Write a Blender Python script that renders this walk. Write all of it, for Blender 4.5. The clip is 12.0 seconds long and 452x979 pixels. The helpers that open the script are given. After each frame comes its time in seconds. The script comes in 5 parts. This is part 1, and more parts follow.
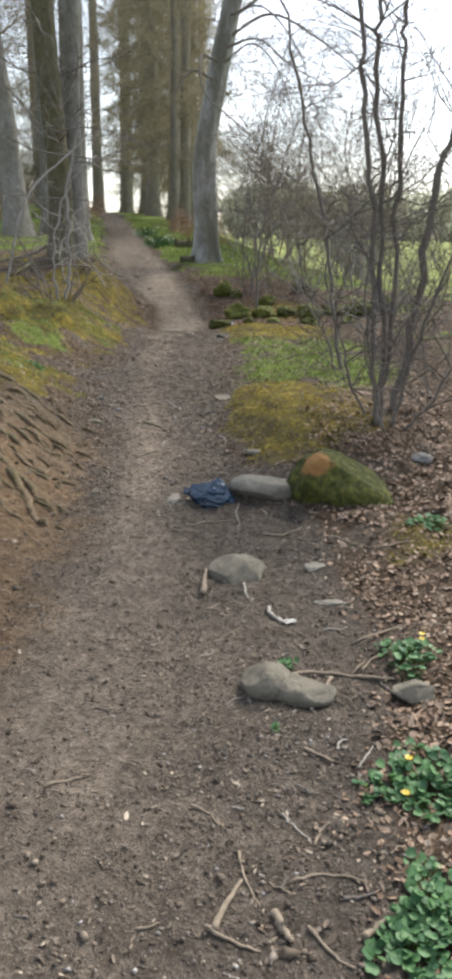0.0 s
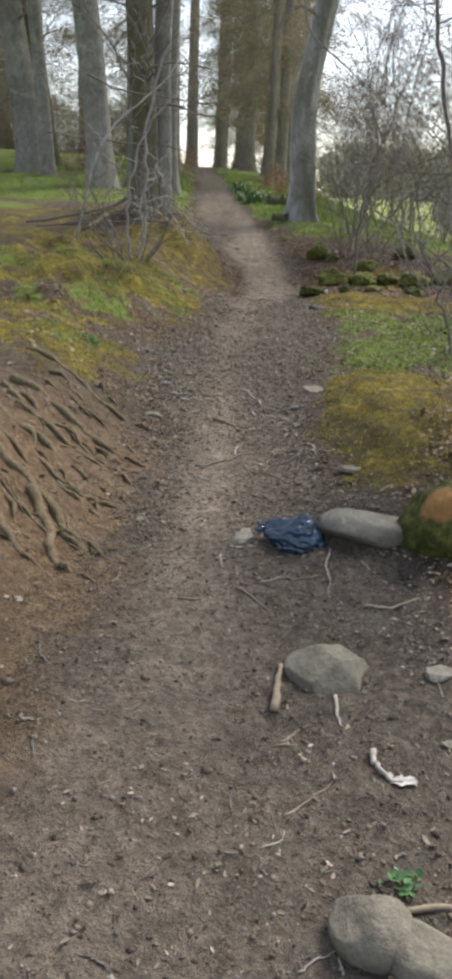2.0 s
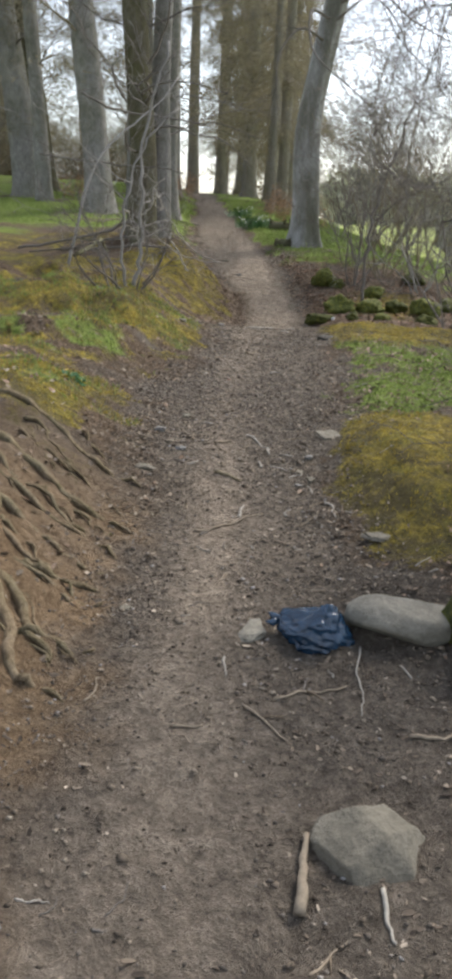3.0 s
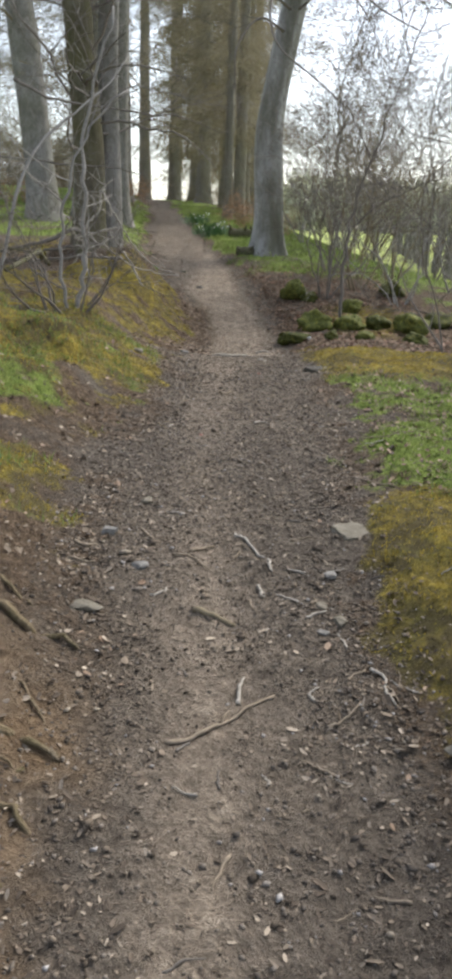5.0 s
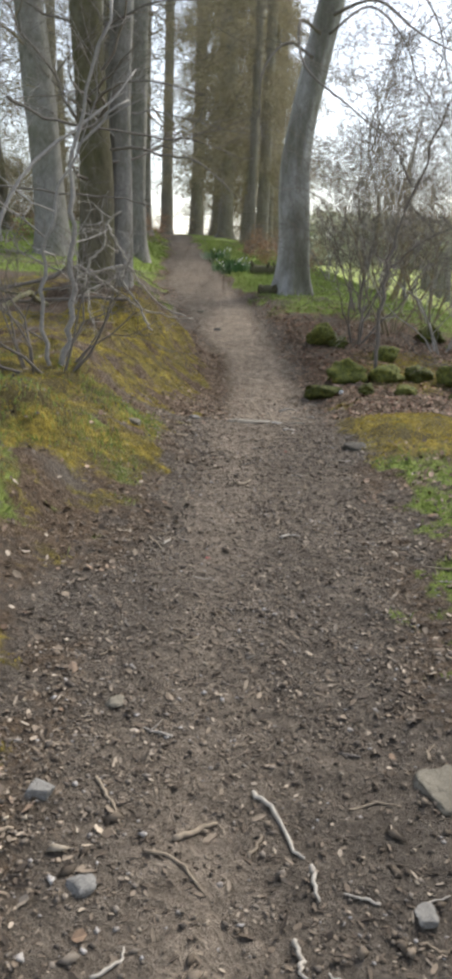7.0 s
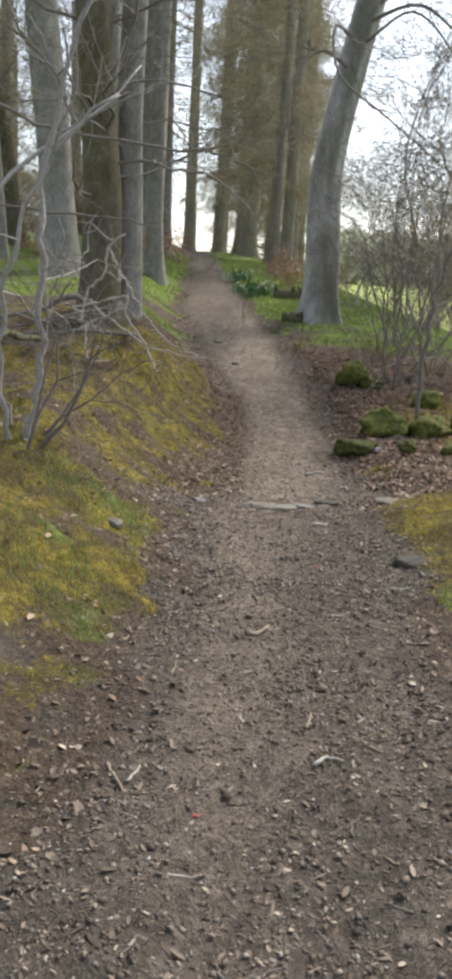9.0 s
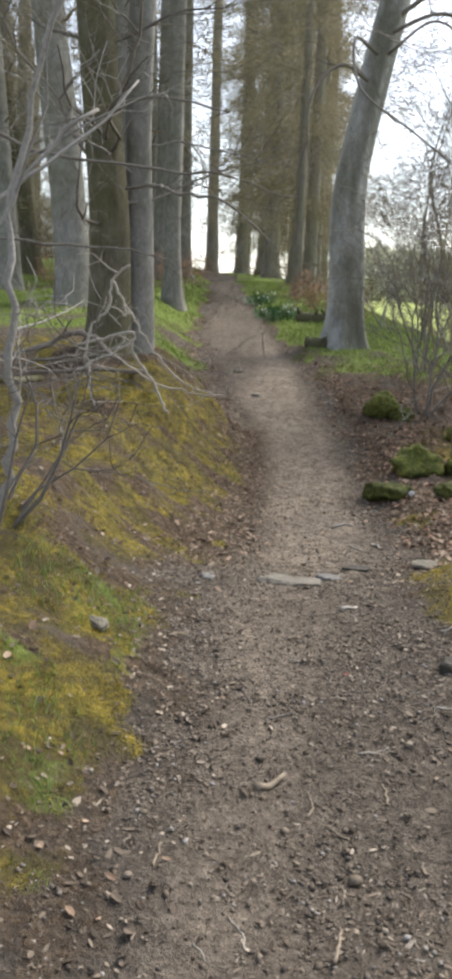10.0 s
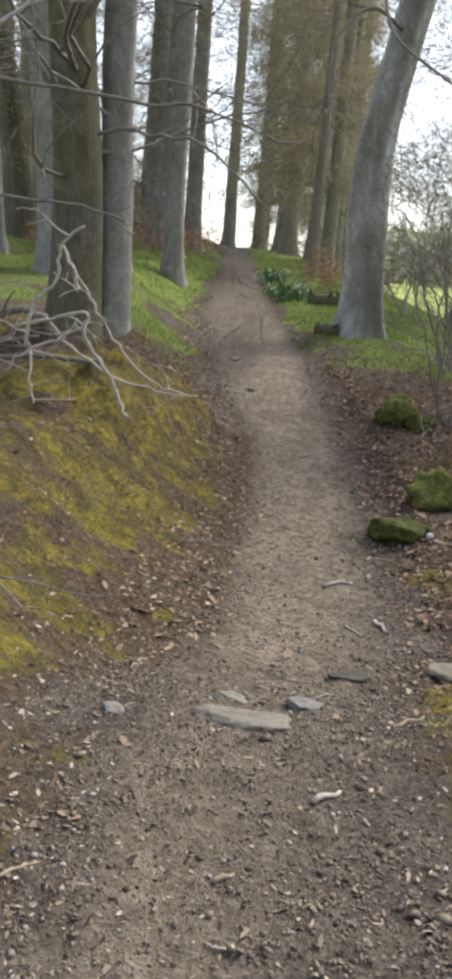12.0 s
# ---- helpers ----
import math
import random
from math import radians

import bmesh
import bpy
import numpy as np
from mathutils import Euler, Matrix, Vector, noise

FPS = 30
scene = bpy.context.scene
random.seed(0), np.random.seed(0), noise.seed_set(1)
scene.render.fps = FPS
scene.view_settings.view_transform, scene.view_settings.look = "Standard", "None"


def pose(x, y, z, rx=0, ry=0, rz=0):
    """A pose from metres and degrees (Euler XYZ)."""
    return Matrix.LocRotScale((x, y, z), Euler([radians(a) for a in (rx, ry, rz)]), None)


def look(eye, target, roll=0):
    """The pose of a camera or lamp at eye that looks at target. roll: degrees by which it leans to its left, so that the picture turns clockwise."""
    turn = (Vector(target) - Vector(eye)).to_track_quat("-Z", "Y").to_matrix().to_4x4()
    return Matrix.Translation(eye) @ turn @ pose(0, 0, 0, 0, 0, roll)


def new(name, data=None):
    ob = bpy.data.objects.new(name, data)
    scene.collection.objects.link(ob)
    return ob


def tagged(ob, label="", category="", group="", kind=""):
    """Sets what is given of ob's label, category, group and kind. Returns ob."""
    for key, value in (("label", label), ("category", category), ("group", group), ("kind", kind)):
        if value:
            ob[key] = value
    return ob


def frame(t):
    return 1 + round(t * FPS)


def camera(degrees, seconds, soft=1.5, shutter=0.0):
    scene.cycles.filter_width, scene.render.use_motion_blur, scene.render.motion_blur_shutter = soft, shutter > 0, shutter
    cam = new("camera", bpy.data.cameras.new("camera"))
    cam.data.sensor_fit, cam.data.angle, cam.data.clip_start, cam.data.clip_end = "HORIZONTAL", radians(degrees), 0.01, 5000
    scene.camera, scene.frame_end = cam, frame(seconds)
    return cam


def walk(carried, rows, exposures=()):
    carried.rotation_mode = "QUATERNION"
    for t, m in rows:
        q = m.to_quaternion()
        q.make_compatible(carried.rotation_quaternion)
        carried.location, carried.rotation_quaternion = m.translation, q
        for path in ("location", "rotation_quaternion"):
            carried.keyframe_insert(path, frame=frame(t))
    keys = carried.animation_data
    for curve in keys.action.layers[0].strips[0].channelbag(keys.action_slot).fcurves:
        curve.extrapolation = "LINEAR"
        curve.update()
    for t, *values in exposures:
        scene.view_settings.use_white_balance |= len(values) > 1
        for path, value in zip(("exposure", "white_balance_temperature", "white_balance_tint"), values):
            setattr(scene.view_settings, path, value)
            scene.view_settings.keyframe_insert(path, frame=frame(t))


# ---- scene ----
cam = camera(32.0, 12.0, soft=4.8)
PATH = [
    (0, (-0.128, -0.64, 1.749), (-0.073, 1.26, 1.125), 1.1),
    (0.5, (-0.109, -0.313, 1.758), (-0.225, 1.571, 1.096), 0.8),
    (1, (-0.153, 0.004, 1.724), (-0.262, 1.884, 1.05), 1.2),
    (1.5, (-0.152, 0.312, 1.691), (-0.265, 2.19, 1.013), 1.7),
    (2, (-0.156, 0.643, 1.678), (-0.295, 2.505, 0.96), 2.4),
    (2.5, (-0.221, 0.987, 1.655), (-0.343, 2.846, 0.927), 1.4),
    (3, (-0.232, 1.357, 1.638), (-0.377, 3.238, 0.976), 2.3),
    (3.5, (-0.279, 1.737, 1.635), (-0.435, 3.619, 0.975), 2.2),
    (3.7, (-0.303, 1.867, 1.639), (-0.406, 3.752, 0.979), 1.2),
    (5.3, (-0.462, 3.161, 1.617), (-0.5, 5.055, 0.975), 1.9),
    (5.5, (-0.431, 3.322, 1.621), (-0.493, 5.214, 0.977), 1.0),
    (6, (-0.409, 3.683, 1.631), (-0.647, 5.563, 0.994), 0.4),
    (6.5, (-0.459, 4.017, 1.65), (-0.581, 5.919, 1.042), 1.9),
    (6.7, (-0.474, 4.148, 1.651), (-0.565, 6.058, 1.065), 2.6),
    (8.3, (-0.582, 5.217, 1.772), (-0.703, 7.137, 1.228), 1.2),
    (8.5, (-0.565, 5.388, 1.786), (-0.689, 7.313, 1.255), 2.2),
    (9, (-0.56, 5.747, 1.805), (-0.701, 7.668, 1.268), 3.4),
    (9.5, (-0.589, 6.104, 1.887), (-0.613, 8.03, 1.346), 2.0),
    (10, (-0.541, 6.481, 1.903), (-0.756, 8.407, 1.408), 1.9),
    (10.5, (-0.5, 6.87, 1.884), (-0.696, 8.797, 1.387), 2.5),
    (11, (-0.434, 7.234, 1.897), (-0.53, 9.161, 1.37), 2.8),
    (11.5, (-0.386, 7.63, 1.911), (-0.651, 9.533, 1.356), 3.4),
    (12, (-0.449, 8.033, 1.911), (-0.684, 9.94, 1.358), 4.5),
]
walk(cam, [(t, look(eye, target, roll)) for t, eye, target, roll in PATH],
     exposures=[(0, .88), (.5, .81), (2.5, .77), (3.5, .86), (5.5, .82), (6, .72), (6.7, .78), (8.3, .9), (9, .9), (9.5, 1.0), (10, .95), (11, 1.0), (12, .94)])

# ---- world, sun, exposure ----
SUN_EL, SUN_AZ = radians(46), radians(38)      # azimuth from +y towards +x
world = bpy.data.worlds.new("sky")
scene.world = world
world.use_nodes = True
wn = world.node_tree
wn.nodes.clear()
sky = wn.nodes.new("ShaderNodeTexSky")
sky.sky_type = 'NISHITA'
sky.sun_disc = False
sky.sun_elevation, sky.sun_rotation = SUN_EL, SUN_AZ
sky.air_density, sky.dust_density, sky.ozone_density = 1.0, 1.2, 1.5
grey = wn.nodes.new("ShaderNodeHueSaturation")   # thin cloud takes the blue out of the sky
grey.inputs["Saturation"].default_value = 0.52
bg = wn.nodes.new("ShaderNodeBackground")
bg.inputs["Strength"].default_value = 0.17
wo = wn.nodes.new("ShaderNodeOutputWorld")
wn.links.new(sky.outputs[0], grey.inputs["Color"])
wn.links.new(grey.outputs[0], bg.inputs["Color"])
wn.links.new(bg.outputs[0], wo.inputs["Surface"])
sun = new("sun", bpy.data.lights.new("sun", 'SUN'))
sun.data.energy, sun.data.angle, sun.data.color = 3.0, radians(20), (1.0, 0.95, 0.87)
sun.matrix_world = look((0, 0, 30), (-math.sin(SUN_AZ) * math.cos(SUN_EL) * 10, -math.cos(SUN_AZ) * math.cos(SUN_EL) * 10, 30 - math.sin(SUN_EL) * 10))


# ---- materials ----
def rgb(c):
    return (c[0], c[1], c[2], 1.0)


class Mat:
    """A node material with a Principled shader and short helpers."""

    def __init__(self, name, rough=0.9, spec=0.25):
        self.m = bpy.data.materials.new(name)
        self.m.use_nodes = True
        self.t = self.m.node_tree
        self.bsdf = self.t.nodes["Principled BSDF"]
        self.bsdf.inputs["Roughness"].default_value = rough
        self.bsdf.inputs["Specular IOR Level"].default_value = spec
        self.pos = self.node("ShaderNodeNewGeometry").outputs["Position"]

    def node(self, kind):
        return self.t.nodes.new(kind)

    def link(self, a, b):
        self.t.links.new(a, b)

    def local(self):
        self.pos = self.node("ShaderNodeTexCoord").outputs["Object"]

    def noise(self, scale, detail=4, rough=0.6, stretch=None, distort=0.0):
        n = self.node("ShaderNodeTexNoise")
        n.inputs["Scale"].default_value, n.inputs["Detail"].default_value = scale, detail
        n.inputs["Roughness"].default_value, n.inputs["Distortion"].default_value = rough, distort
        src = self.pos
        if stretch:
            mp = self.node("ShaderNodeMapping")
            mp.inputs["Scale"].default_value = stretch
            self.link(src, mp.inputs["Vector"])
            src = mp.outputs[0]
        self.link(src, n.inputs["Vector"])
        return n.outputs["Fac"]

    def ramp(self, fac, *stops):
        r = self.node("ShaderNodeValToRGB")
        e = r.color_ramp.elements
        while len(e) < len(stops):
            e.new(0.5)
        for el, (p, c) in zip(e, stops):
            el.position, el.color = p, rgb(c) if isinstance(c, tuple) else (c, c, c, 1)
        self.link(fac, r.inputs["Fac"])
        return r.outputs["Color"]

    def mix(self, fac, a, b, how='MIX'):
        n = self.node("ShaderNodeMix")
        n.data_type, n.blend_type = 'RGBA', how
        for sock, v in ((n.inputs["Factor"], fac), (n.inputs["A"], a), (n.inputs["B"], b)):
            if isinstance(v, (int, float)):
                sock.default_value = v
            elif isinstance(v, tuple):
                sock.default_value = rgb(v)
            else:
                self.link(v, sock)
        return n.outputs["Result"]

    def math(self, op, a, b=0.0):
        n = self.node("ShaderNodeMath")
        n.operation = op
        for sock, v in zip(n.inputs, (a, b)):
            if isinstance(v, (int, float)):
                sock.default_value = v
            else:
                self.link(v, sock)
        return n.outputs[0]

    def attr(self, name):
        n = self.node("ShaderNodeAttribute")
        n.attribute_name = name
        return n.outputs["Fac"]

    def island(self):
        return self.node("ShaderNodeNewGeometry").outputs["Random Per Island"]

    def single(self):
        return self.node("ShaderNodeObjectInfo").outputs["Random"]

    def finish(self, colour, bump=None, dist=0.01, strength=0.6, rough=None):
        self.link(colour, self.bsdf.inputs["Base Color"])
        if bump is not None:
            b = self.node("ShaderNodeBump")
            b.inputs["Distance"].default_value, b.inputs["Strength"].default_value = dist, strength
            self.link(bump, b.inputs["Height"])
            self.link(b.outputs[0], self.bsdf.inputs["Normal"])
        if rough is not None:
            self.link(rough, self.bsdf.inputs["Roughness"])
        return self.m


def ground_material():
    m = Mat("ground", 0.95, 0.15)
    big, mid, fine, grit = m.noise(0.9, 5), m.noise(5, 6, 0.7), m.noise(34, 6, 0.75), m.noise(140, 3, 0.7)
    clod = m.noise(16, 6, 0.8, None, 0.4)
    crumb = m.noise(62, 5, 0.85)
    patch = m.noise(2.6, 5, 0.7, None, 0.8)
    soil = m.ramp(mid, (0.3, (0.062, 0.05, 0.038)), (0.5, (0.15, 0.123, 0.096)), (0.7, (0.235, 0.195, 0.153)))
    soil = m.mix(m.ramp(big, (0.4, 0.0), (0.62, 0.5)), soil, (0.092, 0.08, 0.07))
    soil = m.mix(0.45, soil, m.ramp(fine, (0.28, (0.024, 0.019, 0.015)), (0.5, (0.135, 0.112, 0.088)), (0.72, (0.31, 0.262, 0.213))))
    dust = m.ramp(fine, (0.25, (0.2, 0.157, 0.116)), (0.5, (0.37, 0.3, 0.228)), (0.75, (0.52, 0.43, 0.335)))
    dust = m.mix(m.ramp(patch, (0.42, 0.0), (0.6, 0.45)), dust, (0.18, 0.143, 0.108))
    soil = m.mix(m.attr("dust"), soil, dust)
    soil = m.mix(0.7, soil, m.ramp(clod, (0.32, 0.2), (0.5, 0.5), (0.68, 0.8)), 'OVERLAY')
    soil = m.mix(m.ramp(crumb, (0.57, 0.0), (0.66, 0.55)), soil, (0.06, 0.048, 0.037))
    soil = m.mix(m.attr("clay"), soil, m.ramp(clod, (0.3, (0.095, 0.06, 0.034)), (0.5, (0.225, 0.15, 0.085)), (0.72, (0.38, 0.27, 0.165))))
    litter = m.ramp(m.noise(26, 6, 0.8), (0.28, (0.026, 0.018, 0.012)), (0.48, (0.105, 0.073, 0.047)), (0.7, (0.26, 0.19, 0.13)))
    moss = m.ramp(m.noise(18, 6, 0.75), (0.25, (0.13, 0.1, 0.026)), (0.5, (0.32, 0.245, 0.045)), (0.75, (0.52, 0.405, 0.08)))
    moss = m.mix(m.ramp(mid, (0.45, 0.0), (0.63, 0.55)), moss, (0.13, 0.145, 0.032))
    moss = m.mix(m.ramp(clod, (0.42, 0.75), (0.57, 0.0)), moss, (0.085, 0.075, 0.032))
    moss = m.mix(m.ramp(patch, (0.44, 0.85), (0.58, 0.0)), moss, (0.1, 0.082, 0.042))
    grass = m.ramp(m.noise(22, 6, 0.75), (0.25, (0.07, 0.1, 0.02)), (0.5, (0.18, 0.24, 0.05)), (0.75, (0.31, 0.38, 0.1)))
    field = m.ramp(m.noise(0.25, 6, 0.65), (0.3, (0.22, 0.27, 0.07)), (0.7, (0.38, 0.42, 0.13)))
    edge = m.math('ADD', m.math('MULTIPLY', m.math('SUBTRACT', fine, 0.5), 0.9), m.math('MULTIPLY', m.math('SUBTRACT', clod, 0.5), 0.9))

    def mask(name):
        return m.ramp(m.math('ADD', m.attr(name), edge), (0.35, 0.0), (0.65, 1.0))
    c = m.mix(mask("litter"), soil, litter)
    c = m.mix(mask("grass"), c, grass)
    c = m.mix(mask("moss"), c, moss)
    c = m.mix(m.attr("field"), c, field)
    c = m.mix(0.35, c, m.ramp(grit, (0.3, 0.25), (0.7, 0.75)), 'OVERLAY')
    h = m.math('ADD', m.math('MULTIPLY', clod, 1.0), m.math('ADD', m.math('MULTIPLY', fine, 0.7), m.math('MULTIPLY', grit, 0.2)))
    return m.finish(c, h, 0.06, 1.0)


def bark_material(name, dark, light, green=0.0, scale=1.0, lichen=0.3, grain=(2.2, 2.2, 0.35), streak=None, shade_side=0.0):
    m = Mat(name, 0.92, 0.15)
    m.local()
    lines = m.noise(9 * scale, 6, 0.7, grain, 0.6)
    blot = m.noise(2.4 * scale, 5, 0.65)
    fine = m.noise(60 * scale, 4, 0.7, (1, 1, 0.5))
    c = m.ramp(lines, (0.3, dark), (0.7, light))
    c = m.mix(m.ramp(blot, (0.5, 0.0), (0.72, lichen)), c, (0.33, 0.33, 0.3))
    if green:
        c = m.mix(m.ramp(m.noise(1.3 * scale, 5, 0.7, streak), (0.38, 0.0), (0.62, green)), c, (0.085, 0.085, 0.028))
    # shade of the trunk's -y side, painted into the bark as greenish brown
    if shade_side:
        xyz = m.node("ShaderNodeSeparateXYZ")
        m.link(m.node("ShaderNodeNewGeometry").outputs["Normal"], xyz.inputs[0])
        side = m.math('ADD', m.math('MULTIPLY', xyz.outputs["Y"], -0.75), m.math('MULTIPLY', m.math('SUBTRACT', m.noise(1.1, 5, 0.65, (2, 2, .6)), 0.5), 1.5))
        c = m.mix(m.ramp(side, (0.42, 0.0), (0.78, shade_side)), c, (0.095, 0.09, 0.062))
    c = m.mix(0.3, c, m.ramp(fine, (0.3, 0.25), (0.7, 0.72)), 'OVERLAY')
    return m.finish(c, m.math('ADD', lines, m.math('MULTIPLY', fine, 0.4)), 0.03, 0.7)


def twig_material(name, a, b):
    m = Mat(name, 0.9, 0.15)
    c = m.mix(m.island(), a, b)
    c = m.mix(0.45, c, m.ramp(m.noise(40, 5, 0.7), (0.3, 0.2), (0.7, 0.75)), 'OVERLAY')
    return m.finish(c, m.noise(90, 3), 0.003, 0.5)


def stone_material(name, a, b, moss=0.0, rust=0.0, lush=1.0):
    m = Mat(name, 0.9, 0.25)
    m.local()
    c = m.ramp(m.noise(7, 6, 0.65), (0.3, a), (0.7, b))
    c = m.mix(m.ramp(m.noise(2.2, 4), (0.45, 0.0), (0.7, 0.5)), c, tuple(0.6 * v for v in a))
    h = m.noise(26, 6, 0.7)
    if moss:
        g = m.ramp(m.noise(24, 6, 0.75), *[(p, tuple(lush * v for v in q)) for p, q in ((0.3, (0.02, 0.026, 0.008)), (0.5, (0.06, 0.066, 0.016)), (0.72, (0.17, 0.16, 0.03)))])
        c = m.mix(m.ramp(m.noise(3.2, 5, 0.6), (0.52 - 0.35 * moss, 0.0), (0.64 - 0.35 * moss, 1.0)), c, g)
    if rust:
        spot = m.node("ShaderNodeVectorMath")
        spot.operation = 'DISTANCE'
        spot.inputs[1].default_value = (-.19, -.1, .19)
        m.link(m.pos, spot.inputs[0])
        ragged = m.math('ADD', spot.outputs["Value"], m.math('MULTIPLY', m.math('SUBTRACT', m.noise(14, 5, .7), .5), .14))
        c = m.mix(m.ramp(ragged, (0.08, rust), (0.12, 0.0)), c, (0.3, 0.15, 0.055))
    c = m.mix(0.4, c, m.ramp(m.noise(75, 5, 0.75), (0.3, 0.25), (0.7, 0.75)), 'OVERLAY')
    return m.finish(c, h, 0.02, 0.8)


def flake_material(name, stops, rough=0.85, spec=0.2):
    """Small loose pieces: each island takes its own colour."""
    m = Mat(name, rough, spec)
    c = m.ramp(m.island(), *stops)
    c = m.mix(0.4, c, m.ramp(m.noise(120, 3), (0.3, 0.3), (0.7, 0.7)), 'OVERLAY')
    return m.finish(c)


def leaf_material(name, a, b, per_object=False, rough=0.45, thin=0.0):
    m = Mat(name, rough, 0.4)
    c = m.mix(m.single() if per_object else m.island(), a, b)
    c = m.mix(0.35, c, m.ramp(m.noise(70, 4), (0.3, 0.25), (0.7, 0.75)), 'OVERLAY')
    if thin:
        tr, mx = m.node("ShaderNodeBsdfTranslucent"), m.node("ShaderNodeMixShader")
        m.link(c, tr.inputs["Color"])
        mx.inputs["Fac"].default_value = thin
        m.link(m.bsdf.outputs[0], mx.inputs[1])
        m.link(tr.outputs[0], mx.inputs[2])
        m.link(mx.outputs[0], m.t.nodes["Material Output"].inputs["Surface"])
    return m.finish(c, m.noise(60, 3), 0.004, 0.4)


GROUND = ground_material()
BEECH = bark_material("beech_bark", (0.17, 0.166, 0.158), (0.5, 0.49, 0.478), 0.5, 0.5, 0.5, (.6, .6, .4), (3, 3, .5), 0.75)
DARKBARK = bark_material("dark_bark", (0.055, 0.047, 0.035), (0.16, 0.14, 0.1), 0.6, 1.0, 0.25, (1.4, 1.4, .5))
GREYBARK = bark_material("grey_bark", (0.14, 0.132, 0.122), (0.31, 0.293, 0.27), 0.4, 0.8, 0.45, (1.2, 1.2, .7))
FARBARK = bark_material("far_bark", (0.15, 0.135, 0.115), (0.29, 0.265, 0.225), 0.3, 0.6, 0.3)
TWIG_DARK = twig_material("dark_twig", (0.1, 0.088, 0.078), (0.2, 0.175, 0.15))
TWIG_GREY = twig_material("grey_twig", (0.17, 0.155, 0.14), (0.32, 0.3, 0.27))
TWIG_BROWN = twig_material("brown_twig", (0.15, 0.12, 0.08), (0.26, 0.215, 0.14))
DEADWOOD = twig_material("bleached_wood", (0.25, 0.225, 0.19), (0.44, 0.4, 0.34))
STICK = twig_material("stick", (0.15, 0.115, 0.08), (0.33, 0.27, 0.2))
ROOT = bark_material("root_bark", (0.115, 0.082, 0.05), (0.3, 0.228, 0.15), 0.45, 3.0, 0.2)
STONE = stone_material("sandstone", (0.16, 0.145, 0.115), (0.34, 0.31, 0.25))
BRIGHT_SPOT = stone_material("bright_spot", (0.6, 0.59, 0.57), (0.78, 0.77, 0.75))
STONE_SLAB = stone_material("worn_slab", (0.14, 0.124, 0.1), (0.27, 0.242, 0.198))
STONE_DUST = stone_material("buried_stone", (0.125, 0.112, 0.086), (0.25, 0.222, 0.172))
STONE_MOSS = stone_material("mossy_stone", (0.09, 0.08, 0.06), (0.2, 0.18, 0.14), 0.75, 0.8)
STONE_GREEN = stone_material("green_stone", (0.06, 0.06, 0.045), (0.14, 0.13, 0.1), 1.0)
STONE_LUSH = stone_material("lush_moss_stone", (0.06, 0.06, 0.045), (0.14, 0.13, 0.1), 1.0, 0.0, 1.5)
STONE_DARK = stone_material("dark_stone", (0.05, 0.045, 0.036), (0.13, 0.117, 0.096))
STONE_SLATE = stone_material("slate_stone", (0.15, 0.142, 0.128), (0.27, 0.257, 0.235))
PEBBLE = flake_material("pebble", ((0.0, (0.05, 0.042, 0.035)), (0.4, (0.12, 0.1, 0.08)), (0.85, (0.21, 0.178, 0.145)), (1.0, (0.36, 0.34, 0.32))))
CHIP = flake_material("leaf_and_wood_bits", ((0.0, (0.045, 0.035, 0.027)), (0.45, (0.12, 0.092, 0.068)), (0.85, (0.22, 0.175, 0.13)), (1.0, (0.42, 0.35, 0.27))))
DEADLEAF = flake_material("dead_leaf", ((0.0, (0.1, 0.062, 0.04)), (0.5, (0.24, 0.162, 0.108)), (1.0, (0.38, 0.28, 0.2))), 0.7)
RUSSET = flake_material("russet_leaf", ((0.0, (0.09, 0.046, 0.03)), (0.5, (0.2, 0.105, 0.066)), (1.0, (0.37, 0.23, 0.16))), 0.7)
CRUMB = flake_material("soil_crumb", ((0.0, (0.06, 0.048, 0.037)), (0.5, (0.13, 0.104, 0.078)), (0.9, (0.23, 0.187, 0.142)), (1.0, (0.34, 0.29, 0.22))), 0.95, 0.1)
GRASS = leaf_material("grass_blade", (0.11, 0.17, 0.035), (0.28, 0.345, 0.095), rough=0.6, thin=0.35)
MOSSY = leaf_material("moss_shoot", (0.19, 0.145, 0.028), (0.5, 0.385, 0.075), rough=0.9, thin=0.3)
LEAF = leaf_material("green_leaf", (0.045, 0.125, 0.05), (0.13, 0.26, 0.095), True, 0.55, 0.3)
FARLEAF = leaf_material("far_leaf", (0.15, 0.13, 0.085), (0.3, 0.265, 0.18), rough=0.8, thin=0.4)
IVYLEAF = leaf_material("ivy_leaf", (0.09, 0.09, 0.02), (0.25, 0.22, 0.05), rough=0.7)
# pale on purpose: distance haze is put into the leaf colour
HAZED_WOOD = leaf_material("far_wood", (0.5, 0.52, 0.38), (0.64, 0.64, 0.48), rough=0.9, thin=0.4)


